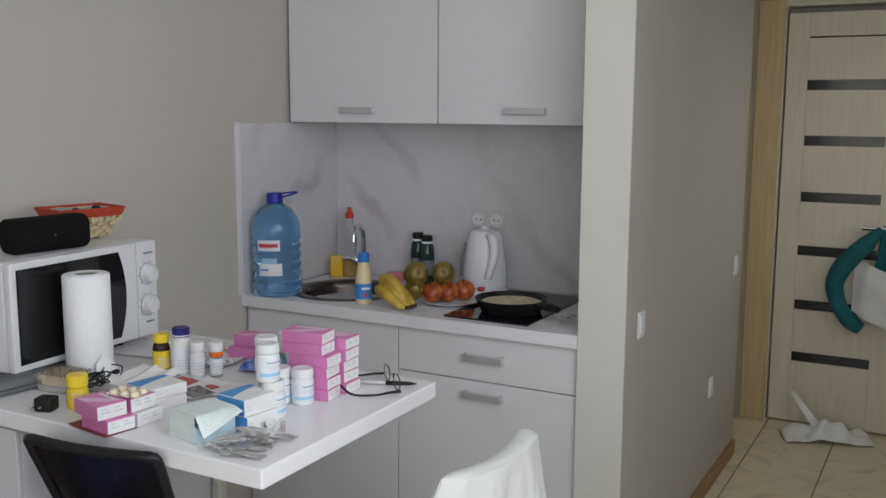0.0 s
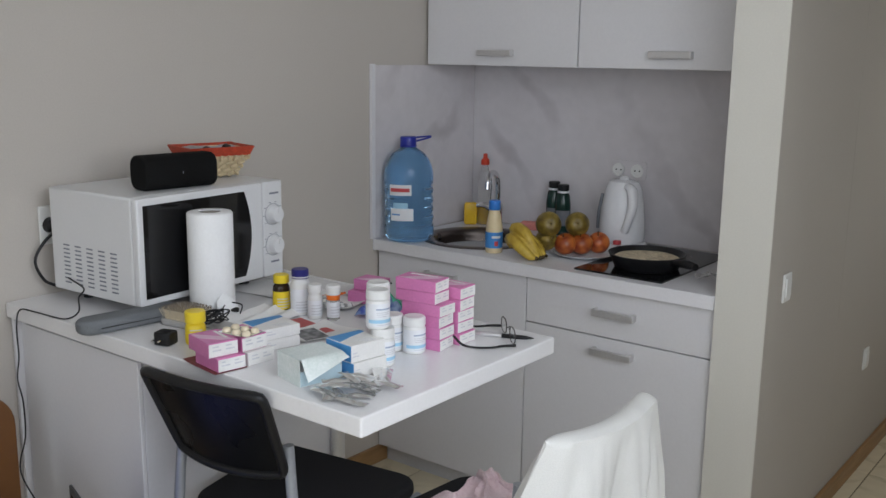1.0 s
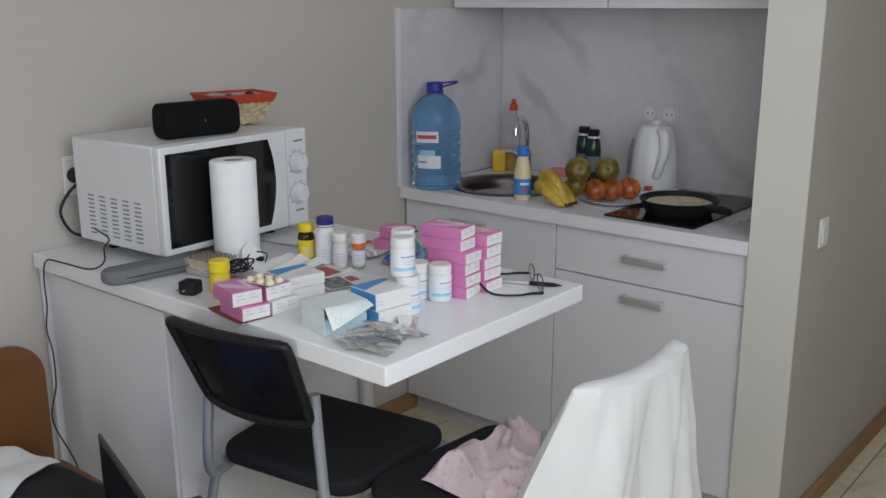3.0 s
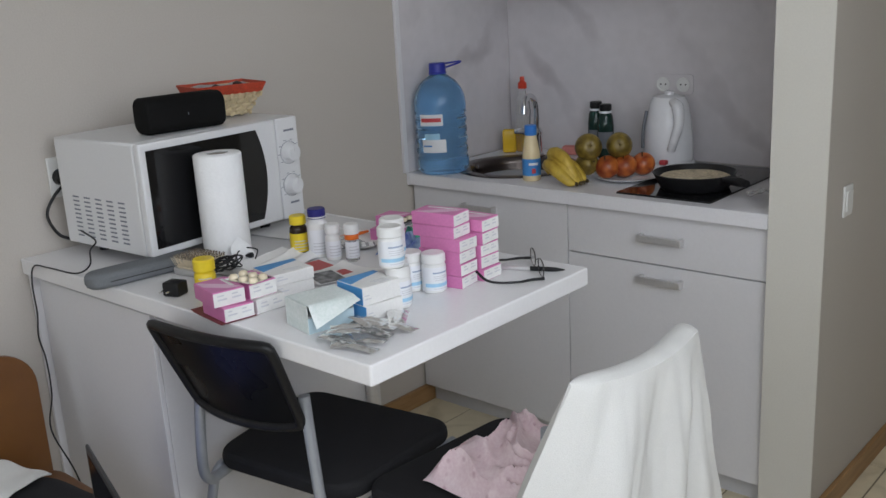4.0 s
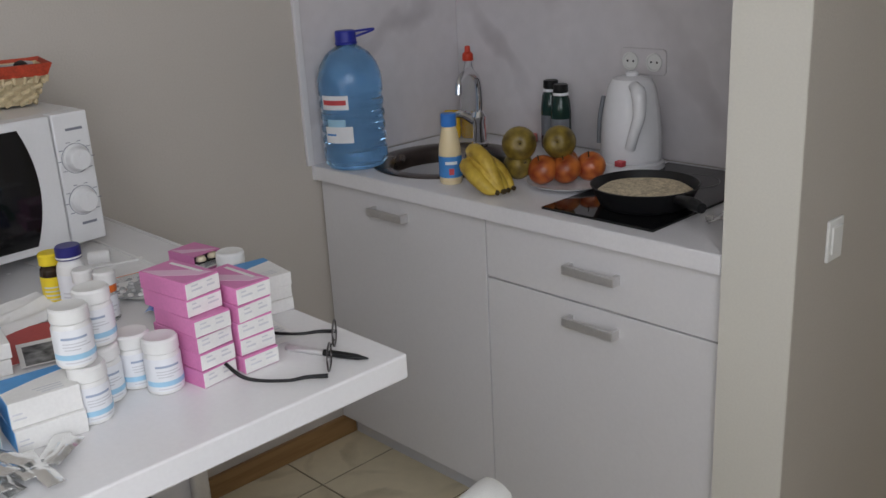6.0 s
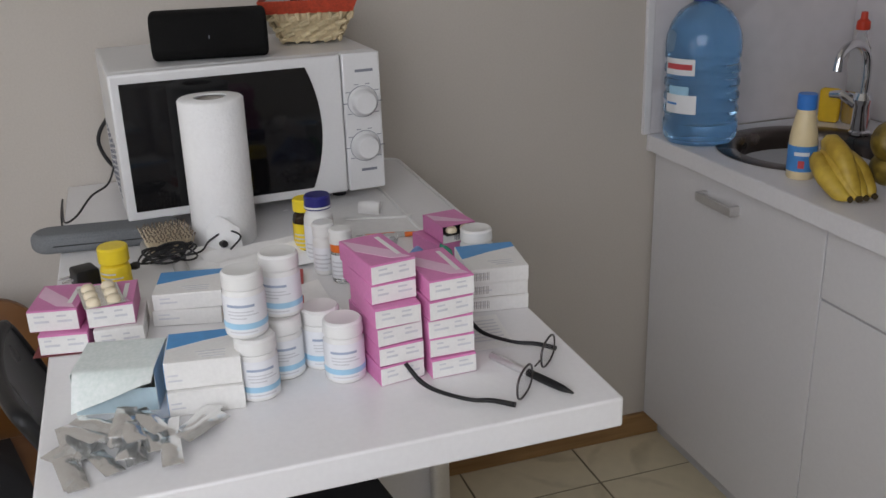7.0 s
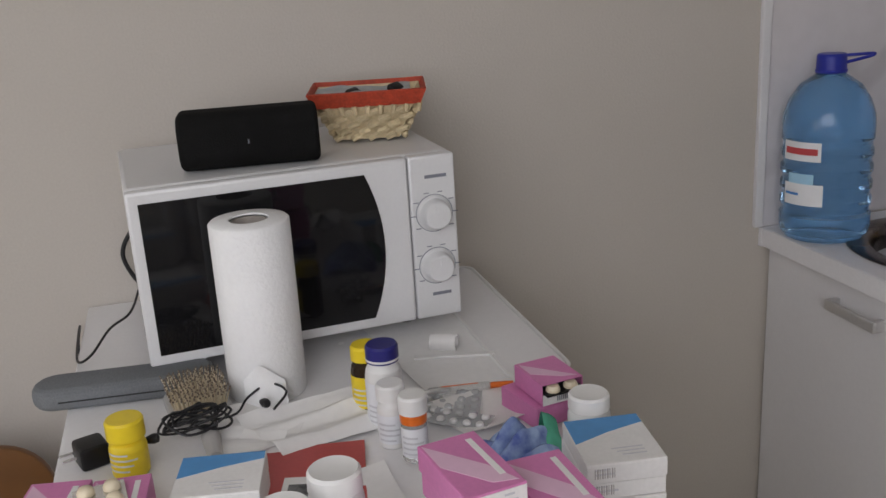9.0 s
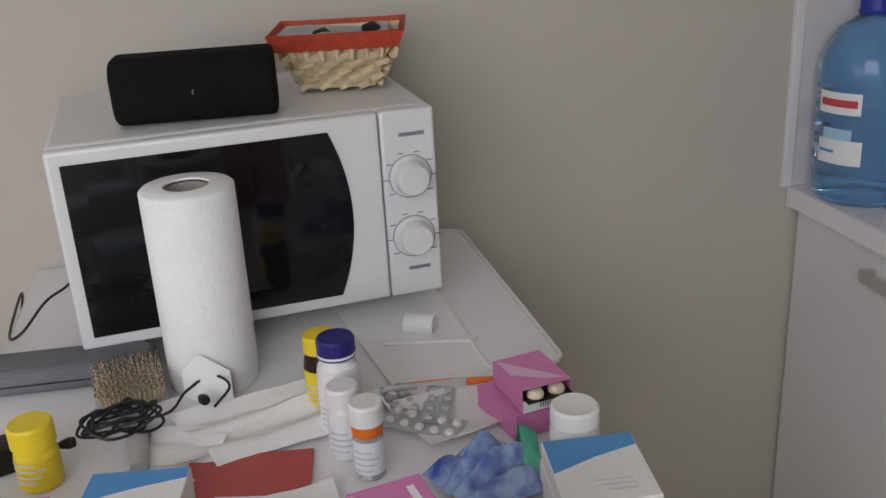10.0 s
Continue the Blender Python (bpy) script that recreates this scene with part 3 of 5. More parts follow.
M["clear"] = mat("clear_plastic", (0.92, 0.93, 0.93), 0.12, vary=0.02, transmission=0.9, ior=1.2)
M["yellowliq"] = mat("yellow_soap", (0.8, 0.5, 0.03), 0.2, vary=0.05)
M["redcap"] = mat("red_plastic", (0.6, 0.05, 0.02), 0.35, vary=0.05)
M["mayo"] = mat("mayonnaise_cream", (0.75, 0.62, 0.38), 0.35, vary=0.03)
M["midblue"] = mat("mid_blue_plastic", (0.04, 0.2, 0.62), 0.35, vary=0.05)
M["banana"] = mat("banana_skin", (0.46, 0.29, 0.035), 0.45, vary=0.16, scale=14, fine=40, tint=(0.56, 0.4, 0.06))
M["bananatip"] = mat("banana_tip", (0.06, 0.04, 0.015), 0.7)
M["apple"] = mat("red_orange_apple", (0.26, 0.035, 0.014), 0.3, vary=0.15, scale=22, fine=30, tint=(0.5, 0.15, 0.03), object_vary=0.3)
M["pear"] = mat("green_brown_pear", (0.1, 0.065, 0.014), 0.4, vary=0.15, scale=20, fine=45, tint=(0.24, 0.17, 0.028), object_vary=0.15)
M["stem"] = mat("dark_stem", (0.04, 0.025, 0.012), 0.8)
M["plate"] = mat("white_china", (0.82, 0.82, 0.84), 0.15, vary=0.01)
M["darkgreen"] = mat("dark_green_glass", (0.012, 0.035, 0.028), 0.1, vary=0.1)
M["kettle"] = mat("kettle_plastic", (0.78, 0.78, 0.8), 0.2, vary=0.02)
M["gauge"] = mat("grey_gauge", (0.18, 0.19, 0.21), 0.25)
M["pan"] = mat("nonstick_black", (0.012, 0.012, 0.013), 0.35, vary=0.15, fine=200, bump=0.05)
M["food"] = mat("cooked_batter", (0.6, 0.48, 0.3), 0.6, vary=0.25, scale=50, fine=200, bump=0.6, tint=(0.72, 0.62, 0.45))
M["pinksponge"] = mat("pink_sponge", (0.75, 0.28, 0.25), 0.9, vary=0.12, fine=300, bump=0.6)
M["foil"] = mat("silver_foil", (0.78, 0.78, 0.77), 0.2, 0.85, vary=0.05, scale=60, fine=120, bump=0.08)


def curved_label(r, a0, a1, z0, z1, n=10):
    """A patch on a round body, between two angles in degrees."""
    bm = bmesh.new()
    lo, hi = [], []
    for i in range(n + 1):
        a = radians(a0 + (a1 - a0) * i / n)
        lo.append(bm.verts.new((r * math.cos(a), r * math.sin(a), z0)))
        hi.append(bm.verts.new((r * math.cos(a), r * math.sin(a), z1)))
    fs = [bm.faces.new((lo[i], lo[i + 1], hi[i + 1], hi[i])) for i in range(n)]
    thicken(bm, 0.0003)
    return bm


def water_bottle():
    b = thing("water_bottle", pose(0.101, -0.517, WZ, 0, -1.2, 0), "large blue plastic water bottle with white labels", "bottle")
    R = 0.089
    prof = [(0.0, 0.012), (0.05, 0.006), (R - 0.012, 0), (R - 0.003, 0.012), (R, 0.03)]
    for i in range(5):
        z = 0.05 + 0.033 * i
        prof += [(R, z), (R - 0.004, z + 0.008), (R - 0.004, z + 0.014), (R, z + 0.022)]
    prof += [(R, 0.235), (R - 0.002, 0.255), (R - 0.012, 0.283), (R - 0.03, 0.31), (0.036, 0.326), (0.027, 0.332), (0.026, 0.34)]
    part("body", lathe(prof, 40), M["bluepet"], b)
    cap = part("cap", lathe([(0.03, 0.333), (0.031, 0.337), (0.029, 0.34), (0.0285, 0.366), (0.026, 0.37), (0, 0.37)], 28), M["bluecap"], b)
    part("carry_loop", tube([(0.02, 0.016, 0.352), (0.045, 0.03, 0.36), (0.066, 0.04, 0.367), (0.06, 0.046, 0.37), (0.02, 0.02, 0.366)], 0.0032, 8), M["bluecap"], cap)
    for a0, a1, z0, z1 in ((-98, -44, 0.168, 0.206), (-95, -40, 0.078, 0.122)):
        l = part("label", curved_label(R + 0.0012, a0, a1, z0, z1), M["label"], b, "white paper label")
        if z0 > 0.15:
            part("lettering_bar", curved_label(R + 0.002, a0 + 4, a1 - 4, z0 + 0.013, z0 + 0.026), M["redprint"], l)
        else:
            part("lettering_bar", curved_label(R + 0.002, a0 + 3, a0 + 24, z0 + 0.02, z0 + 0.025), M["blueprint"], l)
    part("label", curved_label(R + 0.001, -88, -52, 0.122, 0.142, 8), M["paleblue"], b, "pale blue peaked label")


water_bottle()


def soap_bottle():
    s = thing("dish_soap_bottle", pose(0.118, -0.075, WZ), "clear dish soap bottle with a red cap and yellow soap", "bottle")
    sq = lambda a, z: 1.0 - 0.3 * abs(math.sin(a))
    part("body", lathe([(0.034, 0), (0.037, 0.006), (0.036, 0.06), (0.03, 0.1), (0.034, 0.15), (0.03, 0.19), (0.016, 0.215), (0.013, 0.235)], 24, squash=sq), M["clear"], s)
    part("soap", lathe([(0.0345, 0.001), (0.0355, 0.007), (0.0345, 0.06), (0.0325, 0.075)], 24, squash=sq), M["yellowliq"], s, "yellow liquid soap")
    part("cap", lathe([(0.016, 0.235), (0.017, 0.24), (0.016, 0.255), (0.009, 0.262), (0.008, 0.278), (0, 0.28)], 20), M["redcap"], s)


soap_bottle()


def mayo_bottle():
    s = thing("mayonnaise_bottle", pose(0.468, -0.507, WZ), "small cream bottle with a blue cap and blue label", "bottle")
    part("body", lathe([(0.026, 0), (0.029, 0.004), (0.029, 0.07), (0.028, 0.09), (0.022, 0.125), (0.017, 0.148)], 24), M["mayo"], s)
    part("cap", lathe([(0.019, 0.146), (0.02, 0.15), (0.0195, 0.175), (0.018, 0.178), (0, 0.178)], 24), M["midblue"], s)
    l = part("label", curved_label(0.0297, -180, 178, 0.018, 0.072, 30), M["blueprint"], s, "blue label")
    part("lettering_bar", curved_label(0.0304, -70, -10, 0.052, 0.06), M["label"], l)
    part("emblem", curved_label(0.0304, -52, -28, 0.026, 0.042), M["redprint"], l)


mayo_bottle()


def banana_bunch():
    b = thing("banana_bunch", pose(0.594, -0.515, WZ) @ Matrix.Diagonal((0.8, 1.0, 1.0, 1)), "bunch of ripe yellow bananas lying on the worktop", "fruit")
    for i, (dy, up, turn) in enumerate(((-0.012, 0.0, -16), (0.012, 0.012, 2), (0.036, 0.004, 22), (0.056, 0.002, 50), (0.016, 0.034, 8))):
        pts = [(-0.055, dy * 0.8 - 0.012, 0.03 + up), (-0.058, dy - 0.02, 0.055 + up), (-0.02, dy - 0.028, 0.062 + up), (0.03, dy * 0.9 - 0.026, 0.045 + up), (0.07, dy * 0.5 - 0.012, 0.02 + up * 0.3), (0.09, dy * 0.2, 0.012)]
        bm = tube(pts, 0.018, 8, radii=[0.008, 0.017, 0.021, 0.021, 0.017, 0.006])
        f = part("banana", moved(bm, pose(0, 0, 0, 0, 0, turn * 0.4 - 12)), M["banana"], b)
        part("tip", moved(tube([(0.085, dy * 0.23, 0.013), (0.098, dy * 0.18, 0.011)], 0.006, 8, k=1), pose(0, 0, 0, 0, 0, turn * 0.4 - 12)), M["bananatip"], f)


banana_bunch()
single("fruit_plate", moved(lathe([(0.05, 0), (0.055, 0.0), (0.085, 0.006), (0.105, 0.014), (0.106, 0.0155), (0.084, 0.0085), (0.054, 0.0035), (0, 0.003)], 44), pose(0.735, -0.36, WZ)), M["plate"], "white china plate holding fruit on the worktop", "plate")


def round_fruit(name, x, y, z, r, material, label, tilt, tall=0.92):
    f = thing(name, pose(x, y, z) @ pose(0, 0, 0, *tilt), label, "fruit", "fruit piled on the plate")
    prof = []
    for i in range(17):
        a = math.pi * i / 16
        rr = r * math.sin(a) * (1 + 0.05 * math.cos(a))
        zz = -r * tall * math.cos(a)
        zz += r * 0.2 * math.exp(-(rr / (0.25 * r)) ** 2) * (1 if i < 8 else -1)
        prof.append((max(rr, 1e-6), zz))
    part("flesh", lathe(prof, 22), material, f)
    part("stem", tube([(0, 0, r * 0.55), (0.002, 0, r * 0.9), (0.004, 0.002, r * 1.12)], 0.0016, 6), M["stem"], f)
    part("calyx", moved(lathe([(0.006, -0.001), (0.008, -0.004), (0.003, -0.006), (0, -0.004)], 8), pose(0, 0, -r * 0.72)), M["stem"], f)
    return f


for x, y in ((0.687, -0.405), (0.727, -0.365), (0.76, -0.31), (0.68, -0.315)):
    round_fruit("apple", x, y, WZ + 0.043, 0.038, M["apple"], "red and orange apple on the white plate", (20 * x, 70 * y, 90 * x))
round_fruit("pear", 0.636, -0.432, WZ + 0.106, 0.043, M["pear"], "greenish brown pear lying on top of the apples", (78, 10, 38), 1.1)
round_fruit("pear", 0.706, -0.363, WZ + 0.106, 0.041, M["pear"], "greenish brown pear lying on top of the apples", (80, -10, 30), 1.15)


round_fruit("pear", 0.625, -0.425, WZ + 0.05, 0.036, M["pear"], "brownish pear at the rim of the plate", (70, 15, 60), 1.15)


def dark_jar(x, y, h):
    j = thing("jar", pose(x, y, WZ), "dark green glass bottle with a black screw lid", "jar", "dark bottles by the splashback")
    part("glass_body", lathe([(0.026, 0), (0.029, 0.005), (0.029, h * 0.6), (0.025, h * 0.78), (0.018, h * 0.86), (0.018, h * 0.9)], 24), M["darkgreen"], j)
    part("lid", lathe([(0.021, h * 0.89), (0.0215, h * 0.9), (0.021, h - 0.002), (0.019, h), (0, h)], 24), M["blackplastic"], j)
    part("neck_label", curved_label(0.0225, -150, 30, h * 0.84, h * 0.88), M["label"], j)
    part("label", curved_label(0.0297, -120, 0, h * 0.2, h * 0.5), M["gauge"], j, "dark worn label")


dark_jar(0.425, -0.055, 0.195)
dark_jar(0.477, -0.075, 0.19)


def kettle():
    k = thing("kettle", pose(0.75, -0.125, WZ) @ Matrix.Diagonal((1.14, 1.1, 1.03, 1)), "white plastic electric kettle by the splashback", "kettle")
    part("base", lathe([(0.076, 0), (0.078, 0.004), (0.076, 0.018), (0.07, 0.022), (0, 0.022)], 36), M["kettle"], k)
    sq = lambda a, z: 1.0 - 0.1 * abs(math.sin(a))
    part("jug", lathe([(0.071, 0.022), (0.074, 0.03), (0.073, 0.09), (0.067, 0.15), (0.058, 0.2), (0.052, 0.215), (0.046, 0.225), (0.02, 0.232), (0, 0.232)], 40, squash=sq), M["kettle"], k)
    part("lid_knob", lathe([(0.014, 0.231), (0.015, 0.24), (0.008, 0.244), (0, 0.244)], 16), M["kettle"], k)
    h = tube([(0.03, -0.035, 0.214), (0.055, -0.055, 0.2), (0.062, -0.062, 0.15), (0.052, -0.068, 0.1), (0.038, -0.06, 0.065)], 0.013, 12, radii=[0.013, 0.017, 0.014, 0.012, 0.012])
    part("handle", h, M["kettle"], k)
    part("water_gauge", tube([(-0.069, -0.03, 0.06), (-0.067, -0.03, 0.12), (-0.058, -0.027, 0.18)], 0.005, 8), M["gauge"], k, "grey water gauge")
    part("power_switch", box(0.014, 0.034, -0.086, -0.068, 0.022, 0.036, 0.002), M["redprint"], k, "small dark red switch")


kettle()


def frying_pan():
    p = thing("frying_pan", pose(0.985, -0.405, 0.8768), "black frying pan with a pale omelette on the hob", "frying pan")
    part("pan_body", lathe([(0.0, 0.0), (0.095, 0.0), (0.1, 0.003), (0.118, 0.04), (0.122, 0.047), (0.119, 0.048), (0.114, 0.04), (0.097, 0.006), (0.0, 0.005)], 56), M["pan"], p)
    part("food", moved(lathe([(0.1, 0.012), (0.109, 0.028), (0.1, 0.034), (0.05, 0.032), (0, 0.035)], 44, squash=lambda a, z: 1 + 0.02 * math.sin(5 * a)), pose(0, 0, 0)), M["food"], p, "pale cooked omelette")
    h = tube([(0.106, -0.042, 0.036), (0.135, -0.06, 0.042), (0.175, -0.083, 0.046), (0.205, -0.1, 0.046)], 0.011, 12, radii=[0.008, 0.011, 0.014, 0.011])
    part("handle", h, M["blackplastic"], p)


frying_pan()
single("sponge", moved(box(-0.035, 0.035, -0.022, 0.022, 0, 0.03, 0.006, 3), pose(0.325, -0.06, WZ, 0, 0, 20)), M["pinksponge"], "pink washing-up sponge beside the tap", "sponge")
single("sponge", moved(box(-0.026, 0.026, -0.014, 0.014, 0, 0.088, 0.01, 3), pose(0.088, -0.125, WZ, 0, 0, 35)), M["yellowliq"], "yellow washing-up sponge near the soap bottle", "sponge")
random.seed(4)
_c = sheet(0.07, 0.05, 12, 9, lambda x, y: 0.012 + 0.012 * noise.noise((x * 60, y * 60, 3.1)) + 0.01 * max(0, 1 - (x * 30) ** 2), 0.0006)
single("crumpled_packet", moved(_c, pose(1.205, -0.44, WZ + 0.002, 0, 0, 40)), M["foil"], "small crumpled foil packet on the worktop", "packet")


def socket(x0, z):
    s = thing("wall_socket", pose(x0, -0.0095, z), "double white wall socket on the splashback", "socket")
    part("plate", moved(outline(rounded(0.142, 0.068, 0.012), 0, 0.006, 0.002), pose(0, 0, 0, 90)), M["splash"], s)
    for dx in (-0.037, 0.037):
        part("socket_well", moved(lathe([(0.024, 0.008), (0.024, 0.012), (0.021, 0.012), (0.019, 0.009), (0, 0.009)], 28), pose(dx, 0, 0, 90)), M["offwhite"], s)
        for d in (-0.009, 0.009):
            part("pin_hole", moved(lathe([(0.003, 0.009), (0.003, 0.0095), (0, 0.0095)], 8), pose(dx + d, 0, 0, 90)), M["blackplastic"], s)


socket(0.707, 1.128)


def switch(y, z, h):
    s = thing("light_switch", pose(XC, y, z), "white plastic light switch on the corridor wall", "switch", "switches on the corridor wall")
    part("plate", box(0, 0.007, -0.03, 0.03, -h / 2, h / 2, 0.003), M["offwhite"], s)
    part("rocker", box(0.0065, 0.011, -0.02, 0.02, -h / 2 + 0.014, h / 2 - 0.014, 0.002), M["offwhite"], s)


switch(-0.457, 0.895, 0.082)
switch(0.905, 0.885, 0.085)
switch(0.53, 0.441, 0.08)

# ---- things on the microwave ----
MT = 0.906 + 0.03 + 0.258 + 0.0005
M["basketred"] = mat("red_woven_band", (0.42, 0.05, 0.02), 0.6, vary=0.25, scale=60, fine=200, bump=0.5)
M["straw"] = mat("cream_straw", (0.66, 0.54, 0.34), 0.65, vary=0.15, scale=30, fine=150, bump=0.3, object_vary=0.12)
M["graybits"] = mat("grey_plastic_film", (0.35, 0.37, 0.38), 0.35, vary=0.2, scale=40)


def speaker():
    s = thing("portable_speaker", pose(0.311, -1.677, MT, 0, 0, -6), "black cloth-covered portable loudspeaker on the microwave", "speaker")
    bm = outline(rounded(0.082, 0.084, 0.027, 10), -0.101, 0.1, 0.009, seg=4)
    moved(bm, pose(0, 0, 0.0422, 90, 0, 0))
    part("grille_body", bm, M["speakercloth"], s)
    part("badge", box(0.0405, 0.0415, -0.001, 0.001, 0.038, 0.044), M["print"], s)
    return s


speaker()


def basket():
    b = thing("woven_basket", pose(0.2, -1.474, MT, 0, 0, -13) @ Matrix.Diagonal((1, 0.88, 0.9, 1)), "cream and red woven straw basket holding small items", "basket")
    H0, H1 = 0.0, 0.085

    def ring(w, d, z, n):
        out = []
        for k in range(4):
            for i in range(n):
                u = i / n * 2 - 1
                out.append({0: (w / 2, u * d / 2, z), 1: (-u * w / 2, d / 2, z), 2: (-w / 2, -u * d / 2, z), 3: (u * w / 2, -d / 2, z)}[k])
        return out
    wall = bmesh.new()
    rings = []
    for (w, d, z) in ((0.08, 0.115, 0.004), (0.112, 0.16, 0.055), (0.135, 0.2, 0.085)):
        rings.append([wall.verts.new(p) for p in ring(w - 0.008, d - 0.008, z, 6)])
    for a, c in zip(rings, rings[1:]):
        for i in range(24):
            wall.faces.new((a[i], a[(i + 1) % 24], c[(i + 1) % 24], c[i]))
    wall.faces.new(rings[0][::-1])
    thicken(wall, 0.002)
    part("inner_wall", wall, M["straw"], b)
    # woven strands, bulging in turn
    for lv in range(5):
        z = 0.006 + lv * 0.0115
        k = z / 0.085
        w, d = 0.08 + 0.055 * k, 0.115 + 0.085 * k
        pts = ring(w, d, z, 8)
        for i in range(32):
            p, q = Vector(pts[i]), Vector(pts[(i + 1) % 32])
            if (i + lv) % 2:
                continue
            c = (p + q) / 2
            o = Vector((c.x, c.y, 0)).normalized() * 0.004
            part("strand", tube([p, c + o + Vector((0, 0, 0.004)), q + Vector((0, 0, 0.006))], 0.0055, 6, k=3), M["straw"], b)
    for i, p in enumerate(ring(0.122, 0.18, 0.065, 8)):
        c = Vector(p)
        part("stake", tube([c - Vector((0, 0, 0.012)), c + Vector((c.x, c.y, 0)).normalized() * 0.004 + Vector((0, 0, 0.002))], 0.0045, 6, k=2), M["straw"], b)
    rim = bmesh.new()
    r0 = [rim.verts.new(p) for p in ring(0.127, 0.188, 0.066, 6)]
    r1 = [rim.verts.new(p) for p in ring(0.145, 0.212, 0.092, 6)]
    for i in range(24):
        rim.faces.new((r0[i], r0[(i + 1) % 24], r1[(i + 1) % 24], r1[i]))
    thicken(rim, 0.004)
    part("rim_band", rim, M["basketred"], b, "dark red woven rim")
    return b


basket()
_g = sheet(0.1, 0.15, 16, 22, lambda x, y: 0.008 + 0.012 * noise.noise((x * 25, y * 25, 7.7)) + 0.012 * (1 - (x / 0.06) ** 2), 0.0006)
single("plastic_film", moved(_g, pose(0.198, -1.48, MT + 0.061, 0, 0, -13)), M["graybits"], "crumpled grey plastic film inside the basket", "packaging")
for x, y, z in ((0.216, -1.5, 0.077), (0.212, -1.43, 0.079)):
    single("sunglasses_case", moved(box(-0.01, 0.01, -0.012, 0.012, -0.012, 0.004, 0.005, 3), pose(x, y, MT + z, 10, 25, 30)), M["blackplastic"], "small black plastic item inside the basket", "small item")

# ---- chairs ----
M["backmesh"] = mat("glossy_black_back", (0.006, 0.006, 0.006), 0.28, vary=0.2, fine=300, bump=0.05, spec=0.4)
def chair(m, label, low=0.0):
    c = thing("chair", m, label, "chair", "chairs round the table")
    SZ = 0.545
    pts = [(x * (1 + 0.075 * y / 0.18) - 0.012, y) for x, y in rounded(0.41, 0.365, 0.06, 6, 0.0, -0.015)]
    part("seat", outline(pts, SZ - 0.04, SZ, 0.016, seg=4), M["blackcloth"], c)

    def backfn(x, y):
        v = y / 0.31 + 0.5
        wide = 0.9 + 0.1 * v
        drop = 0.02 * (1 - v) * (1 - (abs(x) / 0.2) ** 2)
        return (x * wide, -0.25 - 0.085 * v - 0.03 * (1 - (x / 0.2) ** 2), SZ + 0.165 + (0.189 - low) * v - drop)
    back = part("backrest", sheet(0.31, 0.3, 18, 14, backfn, 0.007), M["backmesh"], c, "glossy black back panel")
    n, loop = 10, []
    for i in range(4 * n + 1):
        s, f = (i // n) % 4, (i % n) / n - 0.5
        x, y = ((f, -0.5), (0.5, f), (-f, 0.5), (-0.5, -f))[s]
        k = 1 - 0.035 * (abs(x * y) * 4) ** 8
        loop.append(backfn(x * 0.31 * k, y * 0.3 * k))
    part("back_frame", tube(loop, 0.0105, 8, k=2), M["blackplastic"], c)
    for s in (-1, 1):
        part("back_tube", tube([(s * 0.142, -0.256, SZ + 0.22), (s * 0.146, -0.256, SZ + 0.16), (s * 0.154, -0.258, SZ + 0.08), (s * 0.162, -0.256, SZ - 0.005), (s * 0.172, -0.232, SZ - 0.045), (s * 0.182, -0.19, SZ - 0.052), (s * 0.19, -0.1, SZ - 0.05), (s * 0.195, 0.16, SZ - 0.05)], 0.0115, 12), M["greytube"], c, "grey metal tube")
        part("rear_leg", tube([(s * 0.205, -0.13, SZ - 0.048), (s * 0.21, -0.185, SZ - 0.07), (s * 0.22, -0.22, 0.3), (s * 0.225, -0.27, 0.008)], 0.0115, 12), M["greytube"], c, "grey metal leg")
        part("front_leg", tube([(s * 0.205, 0.1, SZ - 0.048), (s * 0.21, 0.165, SZ - 0.065), (s * 0.22, 0.185, 0.3), (s * 0.225, 0.21, 0.008)], 0.0115, 12), M["greytube"], c, "grey metal leg")
        for y in (-0.27, 0.21):
            part("foot_cap", moved(lathe([(0.014, 0), (0.014, 0.02), (0.012, 0.022)], 12), pose(s * 0.225, y, 0)), M["blackplastic"], c)
    part("stretcher", tube([(-0.218, 0.178, 0.33), (0.218, 0.178, 0.33)], 0.008, 10, k=1), M["greytube"], c)
    return c


chair(pose(0.782, -1.68, 0, 0, 0, 8.5), "black chair with grey tube legs facing the table")
CH2 = pose(1.168, -1.602, 0, 0, 0, 85)
chair(CH2, "black chair with grey tube legs beside the table end", 0.062)


